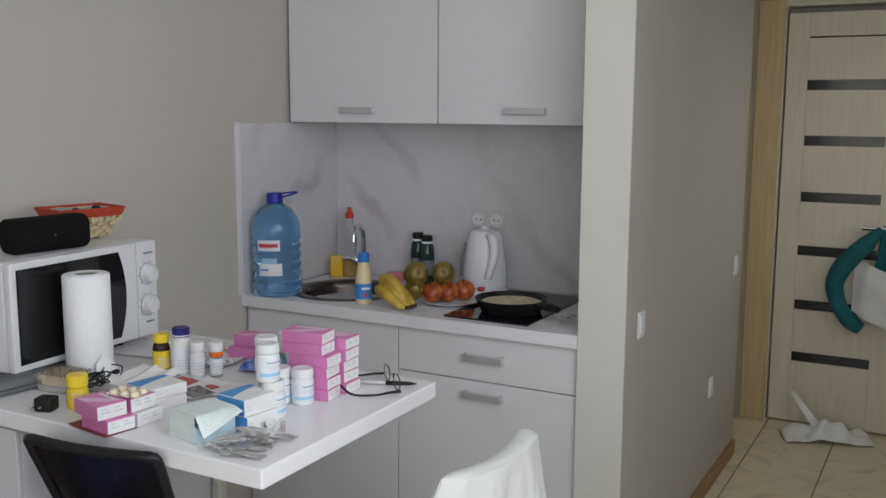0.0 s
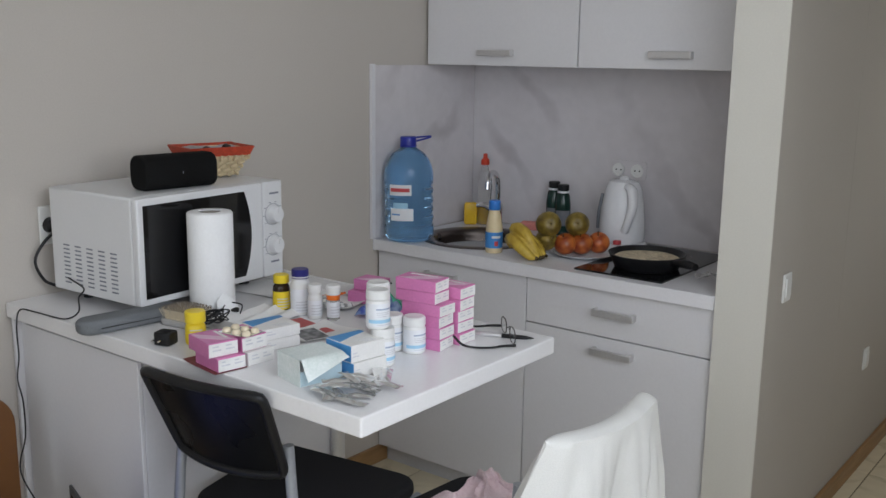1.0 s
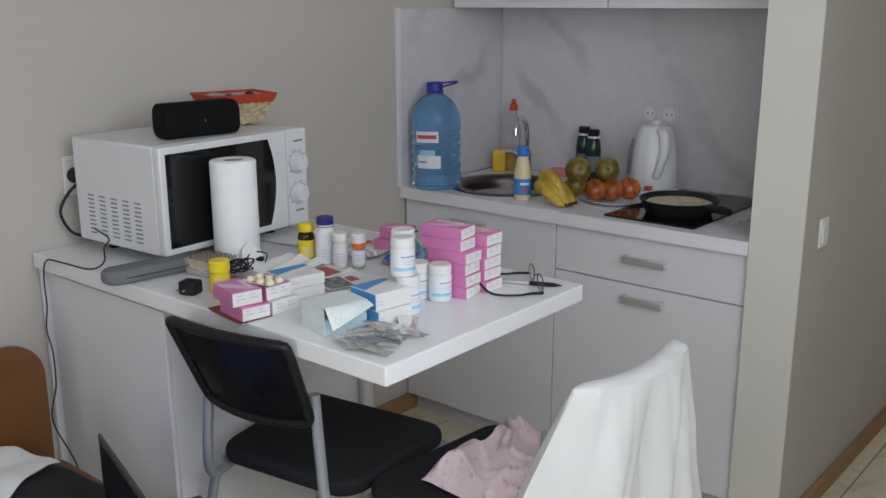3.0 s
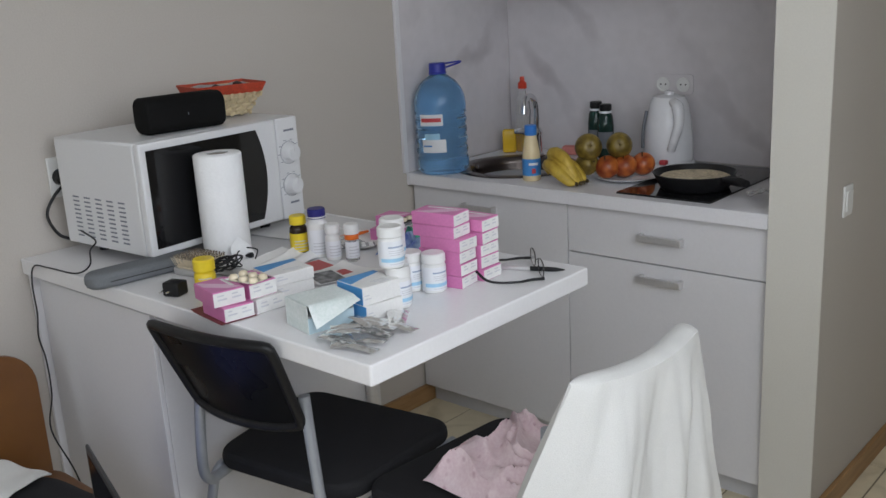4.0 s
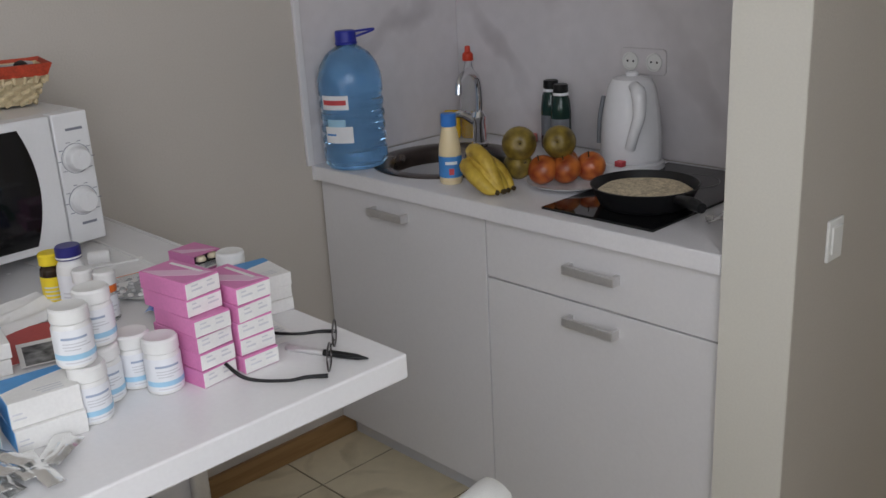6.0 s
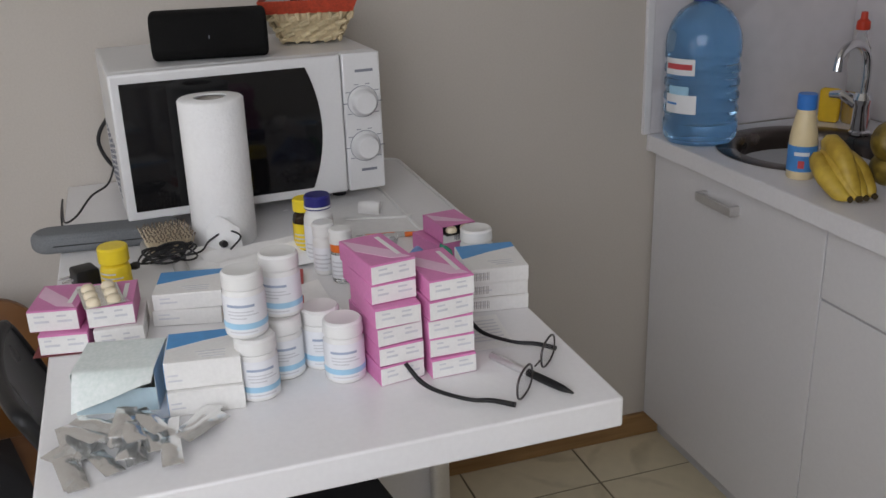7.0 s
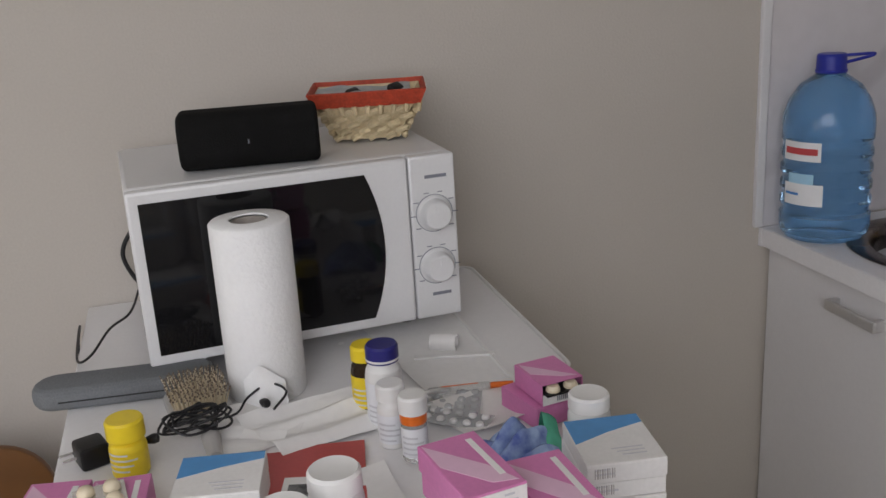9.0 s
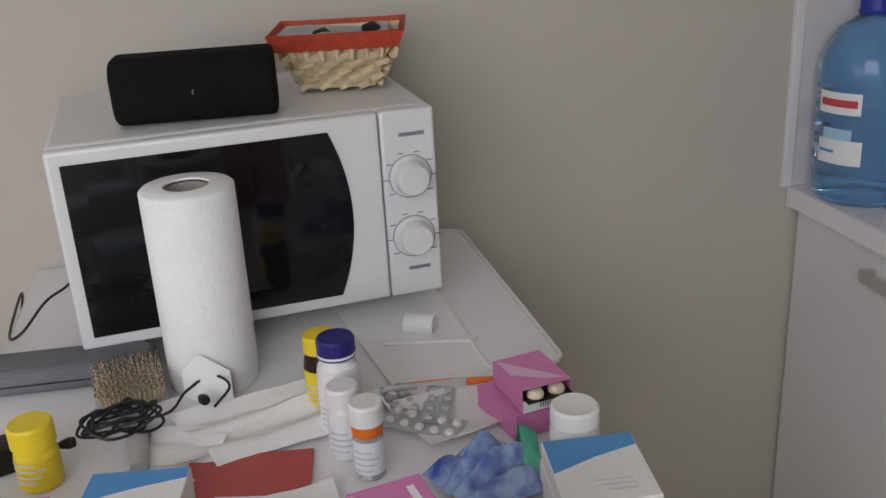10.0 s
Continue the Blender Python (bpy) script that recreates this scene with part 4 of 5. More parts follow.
def drape():
    """White cloth hung over the chair's back: a ridge with a deep outer fall and a shorter inner one."""
    near, far, up = Vector((1.492, -1.816, 0.884)), Vector((1.506, -1.462, 0.874)), Vector((0, 0, 1))
    along = (far - near).normalized()
    out = along.cross(up).normalized()

    def fn(x, y):
        u, s = x + 0.5, y                       # along the ridge, 0 to 1; down the cloth, metres
        d = max(0.0, abs(s) - 0.02)
        k = min(1.0, d / 0.16)
        sag = -0.007 * math.sin(math.pi * u) - 0.006 * abs(2 * u - 1) ** 8
        wave = 0.004 * noise.noise((u * 6, s * 9, 1.1))
        if s >= 0:
            a = -0.42 * d - 0.008 * k
            b = 0.2 * d
            folds = k * (0.05 * noise.noise((u * 3.4 + 0.6 * d, d * 1.1, 7.3)) + 0.02 * noise.noise((u * 9 - 1.5 * d, d * 2.0, 3.1)) + 0.006 * noise.noise((u * 22, d * 9, 5.5)) - 0.06 * k * math.exp(-((u - 0.86 + 0.35 * d) / 0.055) ** 2))
            off = 0.021 * min(1.0, s / 0.02) + 0.05 * d + folds
        else:
            a, b = -0.4 * d, 0.26 * d
            off = -0.021 * min(1.0, -s / 0.02) - 0.45 * min(d, 0.25) - 0.02 * k * math.cos(15 * u + 2 * d) - 0.02 * k * noise.noise((u * 4, d * 4, 2.6))
        shut = max(0.0, 1 - u / (0.1 + 0.35 * d)) ** 1.3       # both falls meet at the near end
        off = off * (1 - shut) - 0.22 * min(d, 0.3) * shut
        p = near.lerp(far, u) + along * (a * (1 - u) + b * u) + out * (off + wave + 0.03 * (1 - (2 * u - 1) ** 2))
        drop = d + (0.006 * (1 - (s / 0.02) ** 2) if abs(s) < 0.02 else 0.0) * -1
        return tuple(p + up * (sag - drop + wave))
    bm = sheet(1.0, 1.02, 72, 110, lambda x, y: fn(x, y * 0.92 + 0.08), 0.003)
    return single("white_cloth", bm, M["cloth"], "white cotton cloth hanging over the chair back", "cloth")


drape()


def garment(x, y):
    """Heaped soft folds: overlapping lumps with sharp valleys between them."""
    edge = max(0.0, 1 - (abs(x) / 0.156) ** 6) * max(0.0, 1 - (abs(y) / 0.136) ** 6)
    warp = Vector((x, y, 0)) * 9 + 0.9 * Vector((noise.noise((x * 7, y * 7, 1.5)), noise.noise((x * 7, y * 7, 8.5)), 0))
    lump = 0.5 + 1.1 * noise.noise(warp * 1.1 + Vector((0.4, 2.1, 3.3)))
    fine = 0.9 - (abs(noise.noise(warp * 1.7 + Vector((5.4, 0.1, 1.3)))) * 2) ** 0.7
    return 0.006 + edge * (0.036 + 0.036 * max(0.0, lump) + 0.03 * max(-0.4, fine))


single("pink_garment", sheet(0.31, 0.27, 80, 70, garment, 0.002), M["pinkcloth"], "crumpled pink patterned garment lying on the chair seat", "garment", CH2 @ pose(0.012, -0.065, 0.5455))

# ---- medicines and clutter on the table ----
TT = TZ + 0.0005
M["pink"] = mat("pink_carton", (0.62, 0.2, 0.42), 0.45, vary=0.06, scale=20, fine=200, object_vary=0.06)
M["pinkpale"] = mat("pale_pink_print", (0.74, 0.48, 0.62), 0.45, vary=0.05)
M["carton"] = mat("white_carton", (0.78, 0.77, 0.75), 0.55, vary=0.04, scale=20, fine=200, object_vary=0.03)
M["greencarton"] = mat("pale_green_carton", (0.68, 0.76, 0.73), 0.5, vary=0.05, scale=30, fine=200, tint=(0.76, 0.8, 0.79))
M["bluecarton"] = mat("blue_carton", (0.08, 0.3, 0.62), 0.45, vary=0.08)
M["greyprint"] = mat("pale_grey_print", (0.6, 0.6, 0.63), 0.6, vary=0.1)
M["paleflap"] = mat("pale_blue_carton", (0.5, 0.64, 0.7), 0.5, vary=0.06, scale=30)
M["bluegrey"] = mat("blue_grey_print", (0.34, 0.4, 0.52), 0.6, vary=0.1)
M["redfolder"] = mat("red_card", (0.5, 0.09, 0.085), 0.55, vary=0.06, fine=200)
M["yellow"] = mat("yellow_plastic", (0.8, 0.6, 0.03), 0.35, vary=0.05)
M["navy"] = mat("navy_plastic", (0.02, 0.02, 0.16), 0.35, vary=0.05)
M["amber"] = mat("dark_amber_glass", (0.03, 0.018, 0.01), 0.12)
M["orange"] = mat("orange_plastic", (0.75, 0.16, 0.02), 0.3, vary=0.05)
M["felt"] = mat("grey_felt", (0.16, 0.17, 0.18), 0.95, vary=0.15, fine=400, bump=0.5)
M["bristle"] = mat("cream_bristle", (0.66, 0.57, 0.42), 0.5, vary=0.15, fine=90)
M["bristletip"] = mat("dark_bristle_tip", (0.16, 0.12, 0.09), 0.5)
M["brushgrey"] = mat("grey_brush_plastic", (0.42, 0.41, 0.4), 0.35, vary=0.06)
M["cable"] = mat("black_cable", (0.012, 0.012, 0.014), 0.45, vary=0.1)
M["pill"] = mat("cream_pill", (0.78, 0.68, 0.5), 0.35, vary=0.04)
M["blister"] = mat("clear_blister", (0.85, 0.87, 0.88), 0.15, vary=0.05, transmission=0.6, ior=1.25)
M["bagfilm"] = mat("printed_film", (0.1, 0.16, 0.62), 0.2, vary=0.2, scale=34, fine=60, tint=(0.45, 0.6, 0.82), transmission=0.25, ior=1.2)
M["greenfilm"] = mat("green_film", (0.08, 0.4, 0.26), 0.25, vary=0.2, scale=30)
M["lens"] = mat("spectacle_lens", (0.95, 0.96, 0.96), 0.03, vary=0.0, transmission=1.0, ior=1.05)
M["metaldark"] = mat("dark_metal_rim", (0.09, 0.08, 0.08), 0.3, 0.8)
M["barcode"] = mat("faded_barcode", (0.4, 0.37, 0.35), 0.6, vary=0.1)
M["darkleaf"] = mat("dark_red_leaflet", (0.2, 0.05, 0.05), 0.6, vary=0.1)
M["photo"] = mat("dark_photo_print", (0.05, 0.055, 0.06), 0.4, vary=0.6, scale=50, tint=(0.2, 0.2, 0.2))
M["towel_core"] = mat("cardboard_core", (0.4, 0.36, 0.32), 0.85, vary=0.1)


def carton(x, y, z, turn, w, d, h, body, end=None, top=None, marks=2, label="", group="", barcode=False, seed=0, topband=None):
    """A folded medicine carton; its end looks along local +x. Origin at the middle of that end's foot."""
    rnd = random.Random(seed)
    c = thing("medicine_box", pose(x, y, z, rnd.uniform(-0.7, 0.7), rnd.uniform(-0.4, 0.4), turn), label, "medicine box", group)
    part("carton", box(-d, 0, -w / 2, w / 2, 0, h, 0.0008, 1), body, c)
    if end:
        e = part("end_flap", box(-0.0004, 0.0007, -w / 2 + 0.0006, w / 2 - 0.0006, 0.0012, h - 0.0022), end, c, "white printed end flap")
        for i in range(marks):
            y0 = -w / 2 + 0.007 + rnd.random() * 0.003 + (w * 0.45) * i
            part("lettering_bar", box(0.0007, 0.001, y0, y0 + w * (0.22 + 0.1 * rnd.random()), h * 0.42, h * 0.52), M["greyprint"], e)
            part("lettering_bar", box(0.0007, 0.001, y0, y0 + w * (0.12 + 0.1 * rnd.random()), h * 0.68, h * 0.76), M["greyprint"], e)
        if barcode:
            for i in range(9):
                y0 = -w / 2 + 0.008 + i * 0.0026
                part("barcode_bar", box(0.0007, 0.0011, y0, y0 + 0.0008 + 0.0006 * (i % 2), h * 0.25, h * 0.78), M["barcode"], e)
    if top:
        part("top_print", outline([(-d + 0.004, -w / 2 + 0.003), (-d * 0.55, -w / 2 + 0.003), (-0.012, w * 0.05), (-0.006, w / 2 - 0.004), (-d * 0.4, w * 0.2)], h, h + 0.0003), top, c, "pale swoosh print")
        part("lettering_bar", box(-d + 0.012, -0.02, w * 0.24, w * 0.34, h, h + 0.0004), M["carton"], c)
    if topband:
        part("top_band", outline([(-d + 0.001, -w / 2 + 0.001), (-d * 0.46, -w / 2 + 0.001), (-d * 0.66, 0.0), (-d * 0.8, w / 2 - 0.001), (-d + 0.001, w / 2 - 0.001)], h, h + 0.0003), topband, c, "blue printed band")
        for k in range(3):
            part("lettering_bar", box(-d * 0.3 + k * 0.007, -d * 0.3 + k * 0.007 + 0.002, -w * 0.1 + 0.004 * k, w * 0.3, h, h + 0.0003), M["greyprint"], c)
    return c


random.seed(11)
PW, PD, PH = 0.0575, 0.1, 0.0252
for i in range(6):
    carton(1.082 + random.uniform(-0.004, 0.004) - (0.01 if i > 3 else 0), -1.561 + random.uniform(-0.003, 0.003) + (-0.004 if i > 3 else 0), TT + i * PH, random.uniform(-4, 4) + 5, PW, PD, PH - 0.0004, M["pink"], M["carton"], M["pinkpale"] if i == 5 else None, 2, "pink medicine carton with white end in a tall stack", "stacked pink cartons", seed=i)
for i in range(5):
    carton(1.089 + random.uniform(-0.004, 0.004), -1.498 + random.uniform(-0.002, 0.002), TT + i * PH * 1.02, random.uniform(-3, 3) + 3, PW, PD, PH, M["pink"], M["carton"], M["pinkpale"] if i == 4 else None, 2, "pink medicine carton with white end in a tall stack", "stacked pink cartons", seed=20 + i)
for i in range(3):
    carton(0.932 + random.uniform(-0.002, 0.002), -1.377, TT + i * 0.0216, -9 + random.uniform(-1, 1), 0.086, 0.1, 0.0213, M["carton"], M["carton"], None, 1, "white medicine carton with blue top band", "stacked white cartons", True, seed=40 + i, topband=M["bluecarton"] if i == 2 else None)
# left group of cartons
carton(0.846, -1.953, TT + 0.0012, -9, 0.062, 0.09, 0.028, M["pink"], M["carton"], None, 2, "pink medicine carton near the table edge", "pink cartons by the edge", seed=51)
carton(0.853, -1.883, TT, -5, 0.064, 0.09, 0.028, M["carton"], M["carton"], None, 2, "white medicine carton near the table edge", "pink cartons by the edge", seed=52)
carton(0.832, -1.962, TT + 0.0295, -12, 0.064, 0.088, 0.03, M["pink"], M["carton"], M["pinkpale"], 2, "pink medicine carton lying on another one", "pink cartons by the edge", seed=53)
carton(0.842, -1.89, TT + 0.0285, -6, 0.06, 0.085, 0.03, M["pink"], M["carton"], M["pinkpale"], 2, "pink medicine carton lying on another one", "pink cartons by the edge", seed=54)
for i in range(2):
    carton(0.812, -1.793 + 0.003 * i, TT + 0.024 * i, -13 + 2 * i, 0.094, 0.085, 0.0236, M["carton"], M["carton"], None, 1, "white printed medicine carton with blue swoosh", "white cartons in the middle", seed=60 + i, topband=M["bluecarton"] if i == 1 else None)
single("leaflet", sheet(0.125, 0.075, 8, 6, lambda x, y: 0.0008 + 3 * max(0, -x - 0.03) ** 2, 0.0004), M["darkleaf"], "dark red paper leaflet under the pink cartons", "leaflet", pose(0.787, -1.948, TT + 0.0002, 0, 0, -8))


def open_carton():
    """Pale green carton with its end torn open."""
    c = thing("opened_box", pose(1.032, -1.89, TT, 0, 0, -13), "pale green medicine carton with its flap open", "medicine box")
    w, d, h, t = 0.094, 0.085, 0.052, 0.0008
    bm = box(-d, 0, -w / 2, w / 2, 0, t)
    box(-d, 0, -w / 2, -w / 2 + t, t, h, bm=bm)
    box(-d, 0, w / 2 - t, w / 2, t, h, bm=bm)
    box(-d, -d + t, -w / 2 + t, w / 2 - t, t, h, bm=bm)
    box(-d, -0.004, -w / 2, w / 2, h, h + t, bm=bm)
    part("carton", bm, M["greencarton"], c)
    part("flap", sheet(0.1, w, 16, 10, lambda x, y: (-0.024 + x, y * 0.98 + 0.002, h + 0.0022 + 0.004 * max(0, y / w) - max(0, x - 0.024) * (0.25 + 1.25 * max(0, 0.45 - y / w))), 0.0006), M["greencarton"], c, "raised green flap")
    part("front_flap", box(-0.001, 0.0002, -w / 2 + 0.001, w / 2 - 0.001, 0.001, 0.03), M["paleflap"], c, "pale blue front flap")
    part("insert", box(-0.07, -0.012, -w / 2 + 0.006, w / 2 - 0.02, 0.001, h * 0.55), M["carton"], c)
    for k in range(3):
        part("lettering_bar", box(-d + 0.012, -d + 0.05, -0.03 + 0.015 * k, -0.027 + 0.015 * k, h + t, h + t + 0.0003), M["paleblue"], c)


open_carton()
for z, h, tr, x, band in ((0.0, 0.03, -6, 1.07, None), (0.0305, 0.034, -7.5, 1.064, M["bluecarton"])):
    _c = carton(x, -1.791, TT + z, tr, 0.086, 0.08, h, M["carton"], None, None, 0, "white and blue medicine carton in a short stack", "blue cartons", seed=71, topband=band)
    part("side_print", box(-0.079, -0.001, -0.0436, -0.0429, 0.001, h - 0.001), M["bluecarton"], _c, "blue printed side")
    part("lettering_bar", box(0.0, 0.0003, -0.04, -0.024, h * 0.3, h * 0.36), M["greyprint"], _c)
    part("lettering_bar", box(0.0, 0.0003, -0.04, -0.028, h * 0.5, h * 0.56), M["greyprint"], _c)


def pill_bottle(x, y, z, turn, band, label):
    b = thing("pill_bottle", pose(x, y, z, 0, 0, turn), label, "pill bottle", "white pill bottles")
    r = 0.0245
    part("body", lathe([(r - 0.003, 0), (r, 0.003), (r, 0.052), (r - 0.002, 0.058), (r - 0.004, 0.06)], 28), M["plasticwhite"], b)
    part("cap", lathe([(r - 0.001, 0.06), (r, 0.061), (r - 0.0005, 0.076), (r - 0.003, 0.079), (r - 0.005, 0.0785), (0, 0.0785)], 28, squash=lambda a, z: 1 + (0.008 if 0.0605 < z < 0.0765 else 0) * math.sin(24 * a)), M["plasticwhite"], b)
    l = part("label", curved_label(r + 0.0004, -100, 100, 0.006, 0.053, 24), M["label"], b)
    part("colour_band", curved_label(r + 0.0009, -80, 100, 0.0135, 0.0205, 20), band, l, "blue label band")
    part("lettering_bar", curved_label(r + 0.0009, -42, 34, 0.0405, 0.0435, 10), M["bluegrey"], l)
    for k, (a0, a1) in enumerate(((-40, 30), (-40, 44), (-36, 10), (-40, 36))):
        part("lettering_bar", curved_label(r + 0.0009, a0, a1, (0.0345, 0.0305, 0.0265, 0.009)[k], (0.0357, 0.0317, 0.0277, 0.0102)[k], 8), M["greyprint"], l)


BL = "white plastic pill bottle with a blue-banded label"
for x, y, lv, tr in ((1.046, -1.728, 0, 12), (1.038, -1.734, 1, -8), (1.004, -1.69, 0, 0), (0.995, -1.685, 1, -20), (0.995, -1.64, 0, 10), (1.041, -1.622, 0, -4)):
    pill_bottle(x, y, TT + lv * 0.0788, tr - 6, M["paleblue"], BL)
pill_bottle(0.8, -1.36, TT, 150, M["paleblue"], BL)


def bottle(x, y, r, h, caph, body, cap, label, lab=None, capr=None, ring=None):
    b = thing("medicine_bottle", pose(x, y, TT, 0, 0, -10), label, "medicine bottle", "bottles in the middle of the table")
    part("body", lathe([(r - 0.002, 0), (r, 0.003), (r, (h - caph) * 0.78), (r * 0.93, (h - caph) * 0.88), (r * 0.72, (h - caph) * 0.97), (r * 0.72, h - caph)], 24), body, b)
    cr = capr or r * 0.86
    part("cap", lathe([(cr, h - caph), (cr, h - 0.003), (cr - 0.002, h), (0, h)], 28, squash=lambda a, z: 1 + 0.01 * math.sin(26 * a)), cap, b)
    if ring:
        part("cap_ring", lathe([(cr + 0.0003, h - caph + 0.002), (cr + 0.0006, h - caph + 0.0035), (cr + 0.0003, h - caph + 0.005)], 28, cap=False), ring, b)
    if lab:
        l = part("label", curved_label(r + 0.0004, -120, 120, 0.008, (h - caph) * 0.72, 24), lab, b)
        for k in range(4):
            part("lettering_bar", curved_label(r + 0.0009, -60, 10 + 14 * (k % 3), 0.012 + 0.007 * k, 0.0142 + 0.007 * k, 8), M["greyprint"], l)
    return b


bottle(0.584, -1.58, 0.021, 0.092, 0.02, M["amber"], M["yellow"], "dark amber bottle with a yellow cap and label", M["yellow"], 0.0195)
bottle(0.638, -1.568, 0.0235, 0.112, 0.022, M["plasticwhite"], M["navy"], "white supplement bottle with a navy blue cap", M["label"], 0.021, M["plasticwhite"])
bottle(0.692, -1.572, 0.0175, 0.083, 0.02, M["plasticwhite"], M["plasticwhite"], "small white bottle with a white cap", M["label"], 0.0175)
_o = bottle(0.736, -1.555, 0.0155, 0.085, 0.022, M["clear"], M["plasticwhite"], "narrow clear pill bottle with an orange ring", M["label"], 0.0175)
part("orange_ring", lathe([(0.0158, 0.05), (0.0162, 0.051), (0.0162, 0.061), (0.0158, 0.062)], 24, cap=False), M["orange"], _o, "orange plastic ring")
bottle(0.642, -1.883, 0.022, 0.073, 0.024, M["yellow"], M["yellow"], "yellow plastic pill bottle with printed side", M["yellow"], 0.0225)


def paper_towel():
    r, h = 0.054, 0.25
    t = thing("paper_towel_roll", pose(0.474, -1.702, TT, 0, 0, 0), "tall white paper towel roll standing on the table", "paper towel")
    part("roll", lathe([(0.0255, 0.0), (r - 0.002, 0), (r, 0.003), (r, h - 0.004), (r - 0.003, h - 0.001), (0.0265, h), (0.0255, h - 0.002)], 56, cap=False, squash=lambda a, z: 1 + 0.006 * math.sin(3 * a + 9 * z)), M["roll"], t)
    part("core", lathe([(0.0253, 0.001), (0.0253, h - 0.004), (0.0236, h - 0.004), (0.0236, 0.001)], 32, cap=False), M["towel_core"], t, "cardboard core")
    part("loose_end", sheet(0.05, 0.06, 8, 8, lambda x, y: (0.0555 + 0.03 * (0.5 - x / 0.05) * (y / 0.06 + 0.5) + 0.004, -0.008 + y * 0.9, 0.003 + 0.062 * (x / 0.05 + 0.5) * (1 - 0.75 * abs(y / 0.06 + 0.1))), 0.0006), M["roll"], t, "torn loose corner")


paper_towel()


def crumple(w, d, amp, freq, seed, curl=0.0, thick=0.0005, n=18):
    return sheet(w, d, n, n, lambda x, y: 0.0012 + amp * (0.55 + 0.9 * noise.noise((x * freq + seed, y * freq, seed * 1.3))) * (0.4 + abs(2 * x / w) ** 2) + curl * (2 * x / w) ** 2, thick)


for x, y, tr, w, d, amp, curl, sd, mt, lb in (
        (0.60, -1.735, 20, 0.13, 0.07, 0.006, 0.008, 1, "paper", "folded white paper sheet"),         (0.665, -1.745, -30, 0.1, 0.06, 0.006, 0.006, 4, "paper", "folded white paper sheet"),
        (0.46, -1.44, 8, 0.3, 0.15, 0.0015, 0.0, 5, "paper", "large white paper sheet lying flat"), (0.66, -1.44, 12, 0.1, 0.12, 0.004, 0.006, 6, "carton", "crumpled leaflet with printing"),
        (0.81, -1.64, 5, 0.12, 0.1, 0.004, 0.003, 8, "paper", "white instruction leaflet")):
    single("paper_sheet", crumple(w, d, amp, 18, sd, curl), M[mt], lb + " on the table", "paper", pose(x, y, TT + 0.0003 * sd, 0, 0, tr))


def folded_leaflet(w, d, folds, lift, lean, seed):
    """An unfolded instruction sheet that keeps its sharp parallel creases."""
    def fn(x, y):
        p = (x / w + 0.5) * folds
        zig = abs((p % 2) - 1)
        ragged = 0.004 * noise.noise((x * 20, y * 12, seed))
        return (x * 0.93 + ragged, y + lean * x, 0.0015 + lift * zig * (0.55 + 0.45 * noise.noise((p * 0.7, y * 9, seed)) + 0.5 * max(0.0, y / d)) + 0.002 * (1 + noise.noise((x * 30, y * 30, seed))))
    return sheet(w, d, folds * 6, 16, fn, 0.0004)


for x, y, tr, w, d, n, lift, lean, sd in ((0.61, -1.652, 12, 0.12, 0.16, 5, 0.016, 0.2, 1.7), (0.632, -1.735, -14, 0.07, 0.1, 3, 0.01, -0.2, 6.2)):
    single("folded_leaflet", folded_leaflet(w, d, n, lift, lean, sd), M["paper"], "white instruction leaflet with sharp creases on the table", "leaflet", pose(x, y, TT + 0.0018, 0, 0, tr))
tr = thing("plastic_tray", pose(0.34, -1.333, TT), "flat white plastic tray lying at the table side", "tray")
part("board", outline(rounded(0.488, 0.088, 0.025), -0.0002, 0.004, 0.001), M["table"], tr)
_r = bmesh.new()
_e = [(x, y, 0.0042) for x, y in rounded(0.494, 0.094, 0.027)]
tube(_e + _e[:1], 0.003, 6, bm=_r, k=1)
part("rim", _r, M["plasticwhite"], tr, "rounded white rim")
f = thing("red_folder", pose(0.735, -1.682, TT + 0.0022, 0, 0, -10), "red card folder under the pill bottles", "folder")
part("cover", box(-0.07, 0.07, -0.065, 0.065, 0, 0.003, 0.001), M["redfolder"], f)
part("page", box(-0.067, 0.067, -0.062, 0.062, -0.0018, -0.0004), M["carton"], f)
p = thing("photo_card", pose(0.79, -1.69, TT + 0.006, 0, 2, -16), "card with a dark photo print lying on the folder", "card")
part("card", box(-0.045, 0.045, -0.035, 0.035, 0, 0.0006), M["carton"], p)
part("picture", box(-0.03, 0.042, -0.028, 0.03, 0.0006, 0.0009), M["photo"], p)


def pill_strip(x, y, z, turn, w, d, nx, ny, base, lump, label, r=0.0055, h=0.0045):
    s = thing("blister_pack", pose(x, y, z, 0, 0, turn), label, "blister pack")
    part("foil", sheet(w, d, 8, 4, lambda a, b: 0.0012 + 0.8 * a * a, 0.0005), base, s)
    for i in range(nx):
        for j in range(ny):
            a, b = w * ((i + 0.5) / nx - 0.5), d * ((j + 0.5) / ny - 0.5)
            part("pill", moved(lathe([(r, 0.0), (r, h * 0.4), (r * 0.75, h * 0.85), (0, h)], 12), pose(a, b, 0.0016 + 0.8 * a * a)), lump, s, "pill in its blister")
    return s


